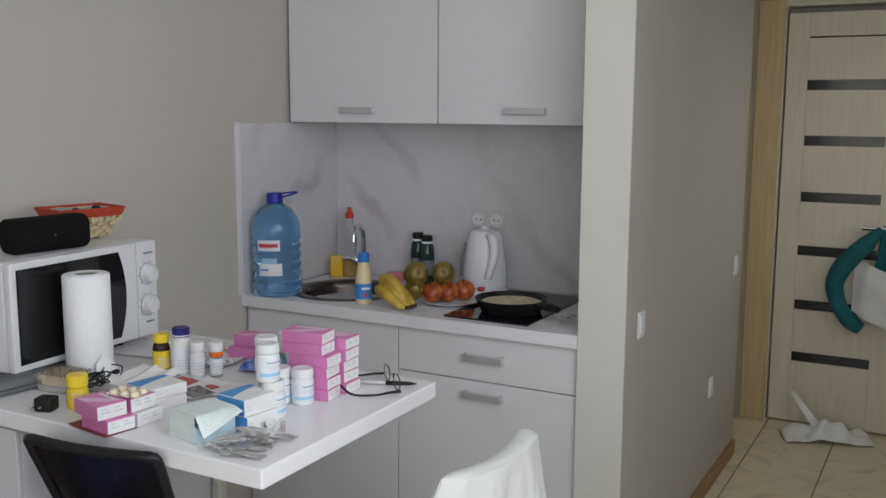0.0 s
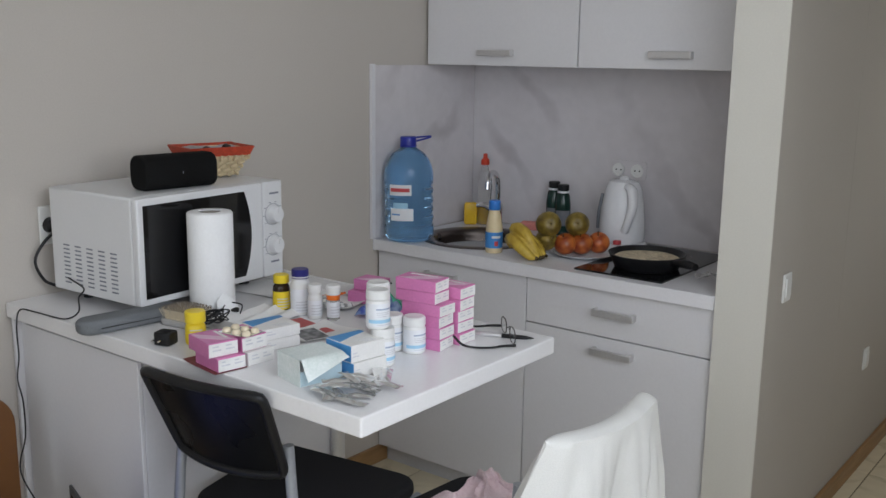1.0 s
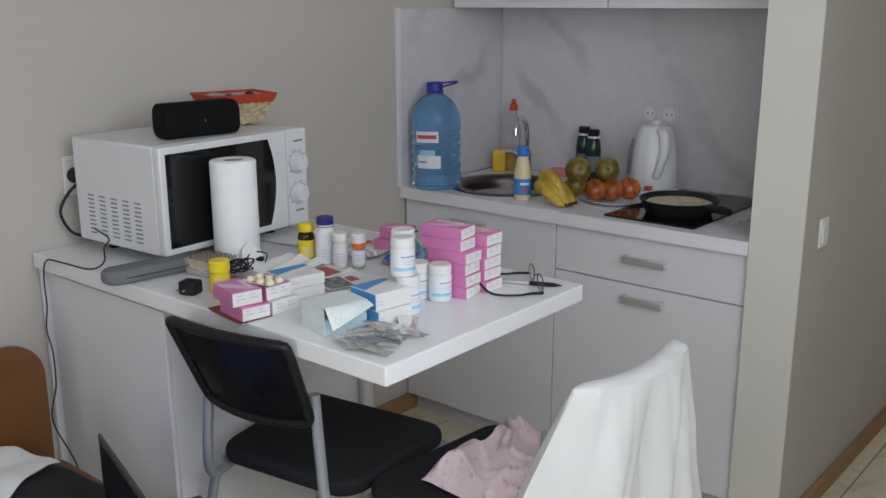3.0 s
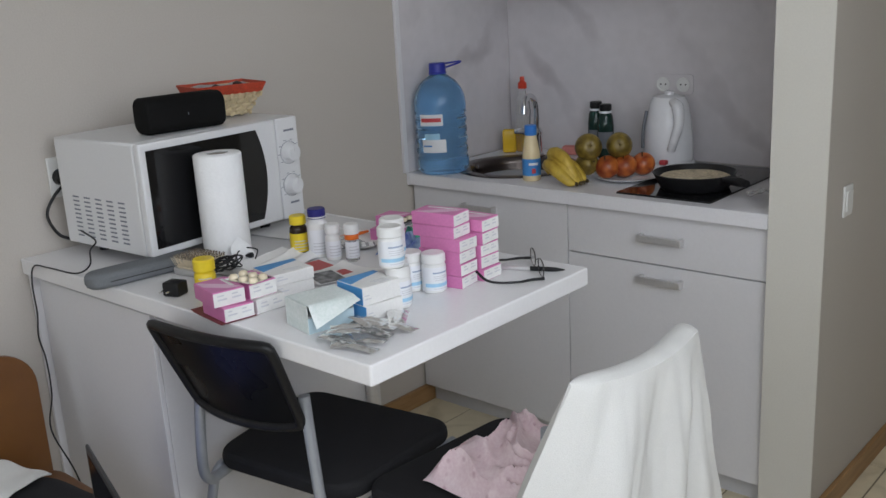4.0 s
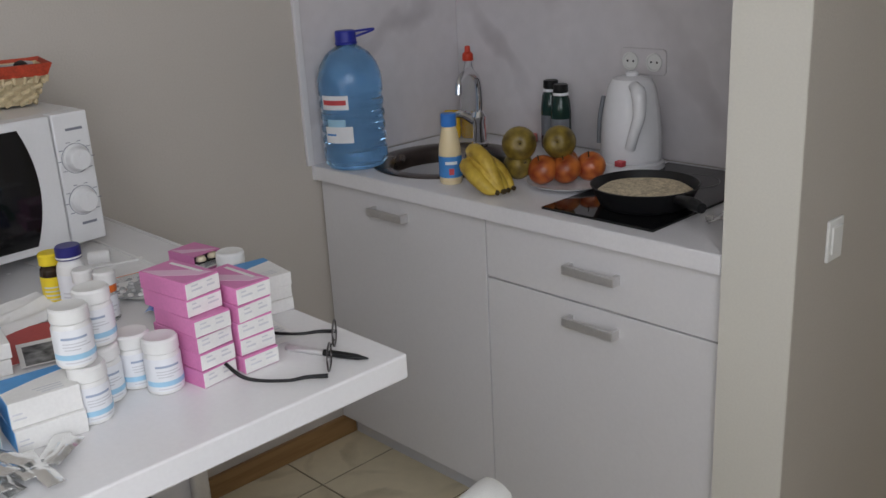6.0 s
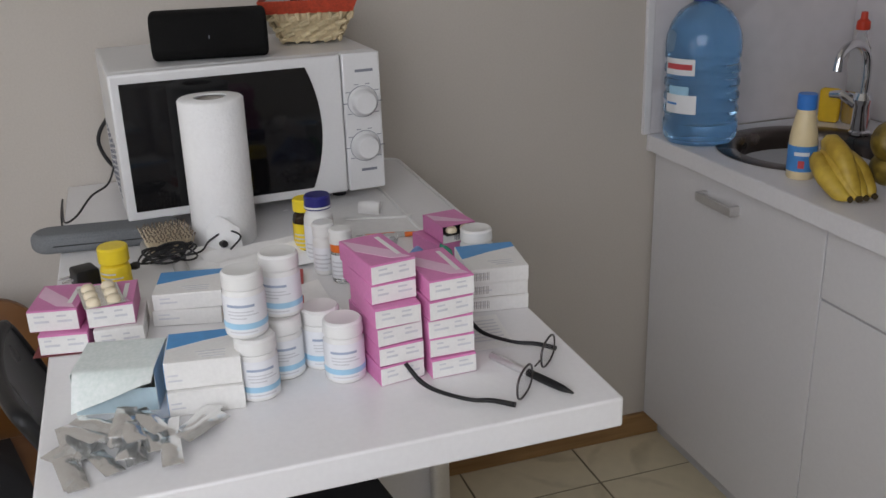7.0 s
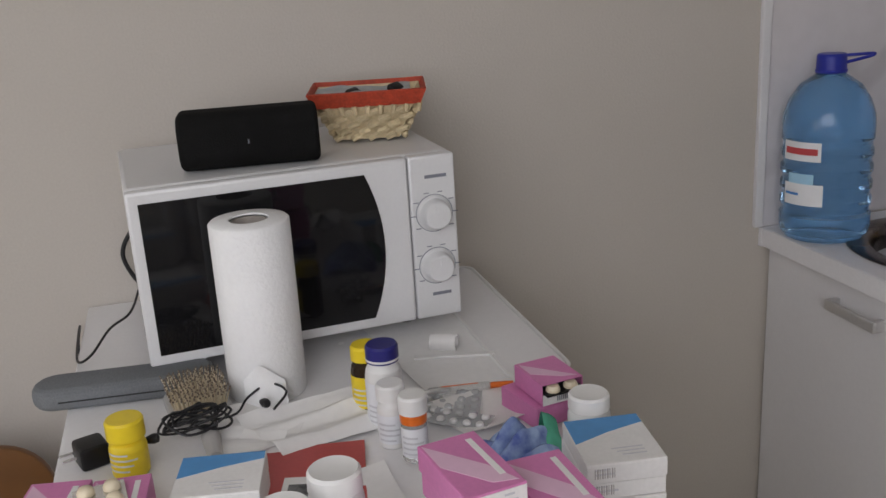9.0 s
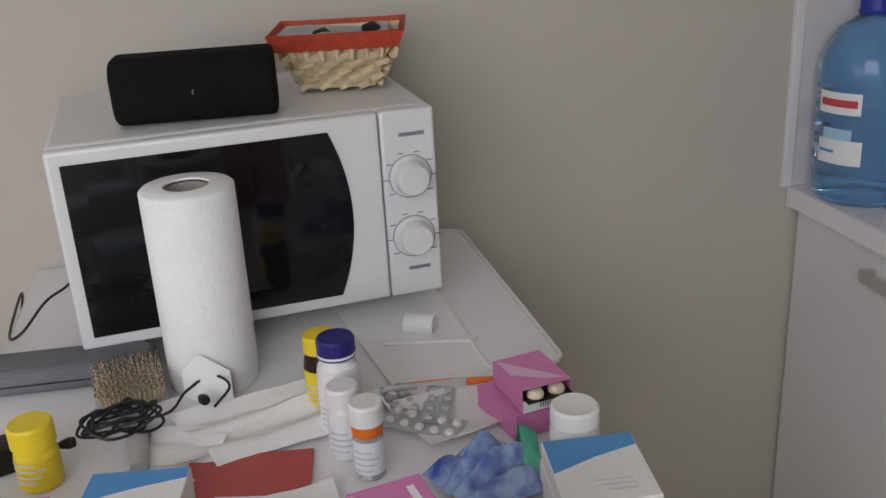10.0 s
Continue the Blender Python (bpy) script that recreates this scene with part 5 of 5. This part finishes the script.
pill_strip(0.812, -1.9, TT + 0.0602, 8, 0.078, 0.052, 3, 2, M["foil"], M["pill"], "foil blister pack of cream pills on a carton", 0.0092, 0.009)
pill_strip(0.672, -1.485, TT + 0.006, 50, 0.09, 0.04, 5, 2, M["blister"], M["plasticwhite"], "clear blister pack with white tablets")
pill_strip(0.64, -1.46, TT + 0.007, -20, 0.08, 0.035, 4, 2, M["blister"], M["blister"], "emptied clear blister pack")
pill_strip(0.615, -1.50, TT + 0.006, 10, 0.07, 0.035, 4, 2, M["foil"], M["blister"], "emptied foil blister pack")


def syringe():
    s = thing("syringe", pose(0.605, -1.455, TT + 0.0135, 0, 0, 82), "small clear syringe with an orange cap", "syringe")
    part("barrel", moved(lathe([(0.0055, -0.045), (0.0055, 0.035), (0.002, 0.04)], 14), pose(0, 0, 0, 0, 90)), M["clear"], s)
    part("needle_cap", moved(lathe([(0.004, 0.036), (0.0045, 0.04), (0.003, 0.068), (0, 0.069)], 12), pose(0, 0, 0, 0, 90)), M["orange"], s, "orange needle cap")
    part("plunger", moved(lathe([(0.003, -0.06), (0.003, -0.02)], 8), pose(0, 0, 0, 0, 90)), M["plasticwhite"], s)
    part("scale_print", moved(box(-0.03, 0.02, -0.0012, 0.0012, 0.0054, 0.0058), pose(0, 0, 0)), M["orange"], s)


syringe()
t = thing("tissue_tube", pose(0.44, -1.435, TT + 0.012, 0, 0, 60), "small white paper tube lying on a sheet", "paper tube")
part("tube_wall", moved(lathe([(0.013, -0.02), (0.014, 0.0), (0.013, 0.02), (0.011, 0.02), (0.011, -0.02)], 16, cap=False), pose(0, 0, 0, 0, 90)), M["paper"], t)
single("plastic_stick", moved(box(-0.06, 0.06, -0.006, 0.006, 0, 0.004, 0.0015), pose(0.478, -1.43, TT + 0.003, 0, 0, 75)), M["plasticwhite"], "flat white plastic stick beside the paper tube", "stick")


def opened_pink():
    carton(0.722, -1.368, TT + 0.001, 14, 0.062, 0.08, 0.03, M["pink"], M["pink"], None, 0, "pink medicine carton lying under an opened one", "opened pink cartons", seed=81)
    c = thing("opened_box", pose(0.724, -1.361, TT + 0.0318, 0, 0, 8), "opened pink carton with a strip of cream pills", "medicine box")
    w, d, h, t = 0.058, 0.072, 0.028, 0.0008
    bm = box(-d, 0, -w / 2, w / 2, h - t, h)
    box(-d, 0, -w / 2, -w / 2 + t, t, h - t, bm=bm)
    box(-d, 0, w / 2 - t, w / 2, t, h - t, bm=bm)
    box(-d, -d + t, -w / 2 + t, w / 2 - t, t, h - t, bm=bm)
    part("carton", bm, M["pink"], c)
    part("top_print", outline([(-d + 0.004, -w / 2 + 0.004), (-d * 0.5, -w / 2 + 0.004), (-0.012, w * 0.1), (-0.006, w / 2 - 0.004)], h, h + 0.0003), M["pinkpale"], c)
    e = part("end_flap", box(-0.001, 0.0, -w / 2 + t, w / 2 - t, 0.0, 0.014), M["carton"], c, "white printed end flap")
    for i in range(10):
        part("barcode_bar", box(0.0, 0.0004, -0.008 + i * 0.0028, -0.0066 + i * 0.0028, 0.003, 0.011), M["print"], e)
    part("pill_tray", box(-0.03, 0.008, -w / 2 + 0.003, w / 2 - 0.003, 0.0145, 0.017), M["blackplastic"], c)
    for y in (-0.0125, 0.0125):
        part("pill", moved(lathe([(0.009, 0), (0.0093, 0.003), (0.007, 0.0075), (0, 0.0085)], 16), pose(-0.002, y, 0.017)), M["pill"], c)


opened_pink()
_g = sheet(0.1, 0.1, 26, 26, lambda x, y: max(0.001, 0.036 * (1 - (x / 0.06) ** 2) * (1 - (y / 0.06) ** 2) * (0.6 + 1.5 * abs(noise.noise((x * 42, y * 20, 9.2))))), 0.0005)
single("plastic_bag", moved(_g, pose(0.79, -1.445, TT + 0.001, 0, 0, 20)), M["bagfilm"], "crumpled blue printed plastic bag", "bag")
_g = sheet(0.07, 0.018, 20, 8, lambda x, y: max(0.001, 0.045 * (1 - (x / 0.04) ** 2) * (0.8 + 0.7 * noise.noise((x * 30, y * 30, 2.2)))), 0.0005)
single("plastic_wrap", moved(_g, pose(0.785, -1.402, TT + 0.001, 0, 0, -10)), M["greenfilm"], "strip of crumpled green plastic wrap", "packaging")

# grey case, hairbrush, earphones, charger
_c = outline(rounded(0.068, 0.25, 0.033, 10), 0, 0.034, 0.013, seg=4)
k = thing("spectacle_case", pose(0.415, -1.895, TT, 0, 0, -6), "long grey felt spectacle case on the table edge", "spectacle case")
part("shell", _c, M["felt"], k)
part("seam", box(0.032, 0.0352, -0.085, 0.06, 0.015, 0.0165), M["cable"], k)


def hairbrush():
    b = thing("hairbrush", pose(0.5, -1.8, TT, 0, 0, 8), "paddle hairbrush with cream bristles and grey handle", "hairbrush")
    part("paddle", outline(rounded(0.11, 0.082, 0.025, 8), 0, 0.014, 0.004), M["brushgrey"], b)
    part("pad", outline(rounded(0.094, 0.068, 0.022, 8), 0.0142, 0.018, 0.001), M["bristle"], b, "cream cushion")
    part("handle", tube([(0.05, 0, 0.008), (0.075, 0, 0.012), (0.12, -0.004, 0.014), (0.17, -0.008, 0.012)], 0.01, 12, radii=[0.008, 0.01, 0.012, 0.009]), M["brushgrey"], b)
    br, tips = bmesh.new(), bmesh.new()
    for i in range(19):
        for j in range(14):
            x, y = -0.045 + 0.005 * i + 0.0025 * (j % 2), -0.0325 + 0.005 * j
            if abs(x) > 0.042 and abs(y) > 0.024:
                continue
            lean = Vector((x * 0.14 + random.uniform(-0.002, 0.002), y * 0.16 + random.uniform(-0.002, 0.002), 0.021))
            p = Vector((x, y, 0.0178))
            tube([p, p + lean], 0.0007, 4, bm=br, k=1)
            bmesh.ops.create_icosphere(tips, subdivisions=1, radius=0.0015, matrix=Matrix.Translation(p + lean))
    part("bristle_field", br, M["bristle"], b, "rows of cream bristles")
    tagged(part("bristle_tip", tips, M["bristletip"], b), kind="stuff")


hairbrush()


def earphones():
    e = thing("earphones", pose(0.6, -1.805, TT + 0.016, 0, 0, 0), "tangled black earphones lying over the hairbrush", "earphones")
    rnd = random.Random(5)
    pts = []
    for i in range(46):
        a = i * 0.93
        rr = 0.018 + 0.02 * rnd.random()
        pts.append((rr * 0.8 * math.cos(a), rr * 1.25 * math.sin(a), 0.006 + 0.022 * rnd.random()))
    pts += [(-0.02, 0.045, 0.004), (-0.05, 0.07, 0.012), (-0.065, 0.1, 0.02), (-0.04, 0.12, 0.016), (-0.022, 0.1, 0.002)]
    part("cable", tube(pts, 0.0017, 6, k=5), M["cable"], e)
    for x, y, tr in ((-0.025, 0.09, 20), (0.02, -0.05, 80), (-0.045, 0.005, 140)):
        part("earbud", moved(lathe([(0.003, -0.012), (0.005, -0.006), (0.0065, 0), (0.0055, 0.006), (0, 0.008)], 14), pose(x, y, 0.012, 0, 80, tr)), M["cable"], e)


earphones()
a = thing("charger_plug", pose(0.6, -1.93, TT, 0, 0, 20), "small black charger plug lying on its side", "charger")
part("body", box(-0.02, 0.02, -0.018, 0.018, 0, 0.03, 0.005, 3), M["blackplastic"], a)
for y in (-0.008, 0.008):
    part("pin", moved(lathe([(0.002, 0), (0.002, 0.016), (0.0014, 0.018)], 10), pose(-0.004 + y, -0.018, 0.015, 90)), M["chrome"], a)


def spectacles():
    g = thing("spectacles", pose(0, 0, TT), "thin-rimmed black spectacles lying open on the table", "spectacles")
    A, B = Vector((1.194, -1.461, 0)), Vector((1.085, -1.36, 0))
    ax = (B - A).normalized()
    for c, nm in ((A + ax * 0.032, 0), (B - ax * 0.032, 1)):
        ring = []
        for i in range(21):
            t = 2 * math.pi * i / 20
            cu, su = math.cos(t), math.sin(t)
            ring.append(c + ax * 0.0255 * math.copysign(abs(cu) ** 0.8, cu) + Vector((0, 0, 0.0195 + 0.017 * math.copysign(abs(su) ** 0.8, su))))
        r = part("rim", tube(ring, 0.0014, 6, k=2), M["metaldark"], g)
        bm = bmesh.new()
        bm.faces.new([bm.verts.new(q) for q in ring[:-1]])
        thicken(bm, 0.0012)
        part("lens", bm, M["lens"], r, "clear lens")
    m = (A + B) / 2
    part("bridge", tube([m - ax * 0.008 + Vector((0, 0, 0.022)), m + Vector((0.003, 0.003, 0.027)), m + ax * 0.008 + Vector((0, 0, 0.022))], 0.0012, 6), M["metaldark"], g)
    temples = ([A + Vector((0, 0, 0.006)), A + Vector((-0.02, -0.021, 0.0055)), (1.162, -1.504, 0.005), (1.132, -1.532, 0.006), (1.113, -1.548, 0.013), (1.1, -1.562, 0.033)],
               [B + Vector((0, 0, 0.008)), B + Vector((-0.02, -0.018, 0.0085)), (1.05, -1.403, 0.009), (1.018, -1.428, 0.01), (0.999, -1.438, 0.016), (0.988, -1.441, 0.024)])
    for pts in temples:
        part("temple", tube([Vector(p) for p in pts], 0.0022, 8, radii=[0.0034, 0.003, 0.0024, 0.0026, 0.003, 0.0026]), M["blackplastic"], g)


spectacles()
pn = thing("pen", pose(1.13, -1.4145, TT + 0.005, 0, 0, 23), "black ballpoint pen lying beside the spectacles", "pen")
part("barrel", moved(lathe([(0.005, -0.004), (0.005, 0.03), (0.0045, 0.05), (0.0012, 0.068), (0, 0.069)], 14), pose(0, 0, 0, 0, 90)), M["blackplastic"], pn)
part("upper_barrel", moved(lathe([(0.0042, -0.068), (0.005, -0.06), (0.005, -0.0041)], 14), pose(0, 0, 0, 0, 90)), M["alu"], pn, "silver metal upper half")
part("grip_ring", moved(lathe([(0.0052, -0.03), (0.0054, -0.026), (0.0052, -0.022)], 14, cap=False), pose(0, 0, 0, 0, 90)), M["alu"], pn)
part("clip", box(-0.066, -0.03, -0.0015, 0.0015, 0.005, 0.0065), M["alu"], pn)
lf = thing("leaflet", pose(0.995, -1.42, TT, 0, 0, -6), "small printed grey leaflet lying on the table", "leaflet")
part("paper", sheet(0.1, 0.055, 8, 5, lambda x, y: 0.0008 + 0.5 * x * x, 0.0004), M["carton"], lf)
for k in range(7):
    part("lettering_bar", box(-0.035 + 0.01 * k, -0.0325 + 0.01 * k, -0.022, 0.02, 0.0022, 0.0026), M["greyprint"], lf)


def sachet_pile():
    rnd = random.Random(3)
    first = None
    for i in range(22):
        x, y = 1.112 + rnd.gauss(0, 0.02), -1.868 + rnd.gauss(0, 0.04)
        if i < 3:
            x, y = 1.158 - 0.012 * i, -1.935 + 0.03 * i
        y, x = max(-1.94, min(-1.8, y)), max(1.07, min(1.165, x))
        zz = TT + 0.001 + 0.0012 * i * max(0.12, 1 - ((x - 1.105) / 0.07) ** 2 - ((y + 1.868) / 0.1) ** 2)
        m = pose(x, y, zz, rnd.uniform(-6, 6), rnd.uniform(-5, 5), rnd.gauss(18, 30))
        if first is None:
            first = thing("sachet", m, "torn silver foil sachet in a loose pile", "sachet", "silver sachets")
            part("foil", sheet(0.056, 0.022, 20, 10, lambda a, b: 0.0045 + 0.004 * math.cos(b * 140) * (1 - (a / 0.03) ** 2) + 0.0022 * noise.noise((a * 55, b * 45, 1)), 0.0004), M["foil"], first)
            for a in (-0.0265, 0.0265):
                part("seal_edge", sheet(0.006, 0.022, 3, 8, lambda p, q, a=a: (p + a, q, 0.0042 + 0.0005 * math.sin(q * 900)), 0.0003), M["foil"], first, "crimped sealed end")
        else:
            copy_thing(first, m)


sachet_pile()

# ---- by the table's side ----
def wooden_chair():
    c = thing("wooden_chair", pose(0.16, -2.285, 0), "orange-brown wooden chair with a rounded plywood back", "chair")
    pts = rounded(0.46, 0.42, 0.09, 8)
    bm = outline(pts, -0.009, 0.009, 0.004, seg=3)
    part("backrest", moved(bm, pose(0.0, 0, 0.53, 90, 0, 90) @ pose(0, 0, 0, 0, 0, 0)), M["woodchair"], c)
    part("seat", outline([(x + 0.24, y) for x, y in rounded(0.42, 0.44, 0.06)], 0.43, 0.45, 0.006), M["woodchair"], c)
    for x, y in ((0.04, -0.19), (0.04, 0.19), (0.42, -0.19), (0.42, 0.19)):
        part("leg", moved(lathe([(0.013, 0), (0.017, 0.429)], 12), pose(x, y, 0)), M["woodchair"], c)


wooden_chair()
M["bwcloth"] = mat("black_white_cloth", (0.015, 0.015, 0.017), 0.85, vary=0.2, fine=300, bump=0.3)
M["screen"] = mat("dark_screen", (0.012, 0.012, 0.016), 0.12)
M["lidgrey"] = mat("dark_grey_lid", (0.05, 0.05, 0.055), 0.4, vary=0.1)
_b = sheet(0.34, 0.36, 34, 34, lambda x, y: 0.004 + 0.11 * max(0.0, (1 - (x / 0.18) ** 2) * (1 - (y / 0.19) ** 2)) * (0.85 + 0.6 * noise.noise((x * 8, y * 8, 2.4))), 0.003)
single("black_garment", _b, M["bwcloth"], "crumpled black garment lying on the wooden chair", "garment", pose(0.42, -2.28, 0.452, 0, 0, 15))
_b = sheet(0.2, 0.22, 24, 24, lambda x, y: 0.128 + 0.02 * noise.noise((x * 14, y * 14, 8.4)) - 1.9 * (x * x + y * y), 0.003)
single("white_shirt", _b, M["cloth"], "white printed cloth lying over the black garment", "garment", pose(0.38, -2.31, 0.452, 0, 0, 30))
st = thing("stool", pose(0.7, -2.11, 0), "low dark upholstered stool carrying the laptop", "stool")
part("cushion", outline(rounded(0.36, 0.24, 0.05), 0.38, 0.43, 0.015, seg=3), M["blackcloth"], st)
for x in (-0.14, 0.14):
    for y in (-0.085, 0.085):
        part("leg", moved(lathe([(0.012, 0), (0.015, 0.381)], 10), pose(x, y, 0)), M["blackplastic"], st)
lp = thing("laptop", pose(0.715, -2.195, 0.4305, 0, 0, -17), "dark laptop standing open on a low stool", "laptop")
part("base", box(-0.16, 0.16, 0.006, 0.2, 0, 0.016, 0.004), M["lidgrey"], lp)
ld = part("lid", box(-0.16, 0.16, -0.006, 0.001, 0.012, 0.218, 0.003), M["lidgrey"], lp)
part("lid_panel", box(-0.145, 0.145, -0.0068, -0.0061, 0.03, 0.203), M["screen"], ld)
M["glow"] = mat("lit_screen", (0.02, 0.02, 0.05), 0.2)
_gb = M["glow"].node_tree.nodes["Principled BSDF"]
_gb.inputs["Emission Color"].default_value, _gb.inputs["Emission Strength"].default_value = (0.25, 0.3, 1.0, 1), 0.3
part("screen", box(-0.15, 0.15, 0.0012, 0.002, 0.025, 0.208), M["glow"], ld, "lit blue screen")

# cable and plug behind the microwave
cb = thing("power_cable", pose(0, 0, 0), "thin black power cable hanging over the table edge", "cable")
part("wire", tube([(0.06, -1.85, 0.99), (0.12, -1.872, 0.972), (0.22, -1.888, 0.96), (0.25, -1.92, 0.948), (0.292, -1.948, 0.926), (0.27, -1.972, 0.91), (0.16, -1.98, 0.908), (0.09, -1.983, 0.902), (0.085, -1.992, 0.86), (0.087, -1.993, 0.785), (0.072, -1.993, 0.723), (0.091, -1.993, 0.667), (0.088, -1.993, 0.575), (0.055, -1.995, 0.472), (0.166, -2.0, 0.382), (0.235, -2.01, 0.25), (0.25, -2.03, 0.006)], 0.002, 8), M["cable"], cb)
so = thing("wall_socket", pose(0.0005, -1.832, 1.075), "white wall socket with a black plug behind the microwave", "socket")
part("plate", box(0, 0.008, -0.04, 0.04, -0.04, 0.06, 0.003), M["offwhite"], so)
part("plug", moved(lathe([(0.02, 0.008), (0.021, 0.012), (0.018, 0.035), (0.008, 0.045)], 16), pose(-0.004, -0.012, 0.01, 0, 90) @ Matrix.Diagonal((1, 1, 0.8, 1))), M["blackplastic"], so, "black plug")
part("plug_wire", tube([(0.03, -0.005, 0.0), (0.03, -0.045, -0.03), (0.025, -0.068, -0.075), (0.03, -0.05, -0.125), (0.04, -0.02, -0.145)], 0.004, 8), M["cable"], so)

# ---- at the corridor's end ----
M["teal"] = mat("teal_cloth", (0.015, 0.12, 0.13), 0.9, vary=0.25, scale=12, fine=300, bump=0.3)
tg = thing("teal_garment", pose(0, 0, 0), "teal garment hanging twisted from the door handle", "garment")
part("sleeve", tube([(1.96, 1.56, 1.0), (1.9, 1.53, 0.93), (1.815, 1.54, 0.83), (1.775, 1.55, 0.73), (1.8, 1.56, 0.63), (1.85, 1.56, 0.56), (1.9, 1.565, 0.525)], 0.04, 12, radii=[0.018, 0.04, 0.046, 0.042, 0.036, 0.038, 0.03]), M["teal"], tg)
part("body_cloth", sheet(0.2, 0.42, 16, 20, lambda x, y: (2.0 + x * (0.6 - y), 1.575 - 0.015 * math.sin(x * 60), 0.79 + y), 0.004), M["teal"], tg)
_w = sheet(0.2, 0.26, 18, 18, lambda x, y: (1.955 + x, 1.545 + 0.02 * math.sin(x * 45) - 0.02 * noise.noise((x * 12, y * 12, 3)), 0.69 + y - 0.5 * x), 0.003)
single("white_towel", _w, M["cloth"], "white cloth hanging on the door with the teal garment", "towel")
M["bagwhite"] = mat("white_bag_film", (0.78, 0.77, 0.73), 0.35, vary=0.05, scale=20, fine=80, bump=0.4)
pb = thing("carrier_bag", pose(1.79, 1.46, 0.001, 0, 0, 20), "crumpled white plastic carrier bag on the floor", "bag")
part("body", sheet(0.4, 0.2, 34, 22, lambda x, y: 0.004 + 0.085 * max(0, (1 - (x / 0.21) ** 2) * (1 - (y / 0.11) ** 2)) * (0.8 + 1.0 * noise.noise((x * 13, y * 13, 6.1))), 0.001), M["bagwhite"], pb)
part("handle", sheet(0.05, 0.24, 6, 14, lambda x, y: (-0.04 - 0.13 * (y + 0.12) / 0.24 * 1.0 + x * (1 - (y + 0.12) * 2.5), -0.02 + 0.01 * math.sin(y * 30), 0.05 + (y + 0.12) * 0.75), 0.001), M["bagwhite"], pb)

# ---- floor tiles ----
TS = 0.33
_tile = box(-TS / 2 + 0.0025, TS / 2 - 0.0025, -TS / 2 + 0.0025, TS / 2 - 0.0025, -0.0038, 0.0, 0.0012, 1)
first_tile = None
for i in range(-1, 11):
    for j in range(-13, 8):
        cx, cy = 0.18 + TS * (i + 0.5), -0.80 + TS * (j + 0.5)
        if cx > XR or cy < YW or (cx > XK and cy > YF) or (cx < XC - 0.3 and cy > 0.1):
            continue
        if first_tile is None:
            first_tile = part("tile", _tile, M["tile"], floor, "", pose(cx, cy, 0))
        else:
            shared("tile", first_tile, floor, pose(cx, cy, 0, 0, 0, 90 * ((i * 7 + j * 3) % 4)))
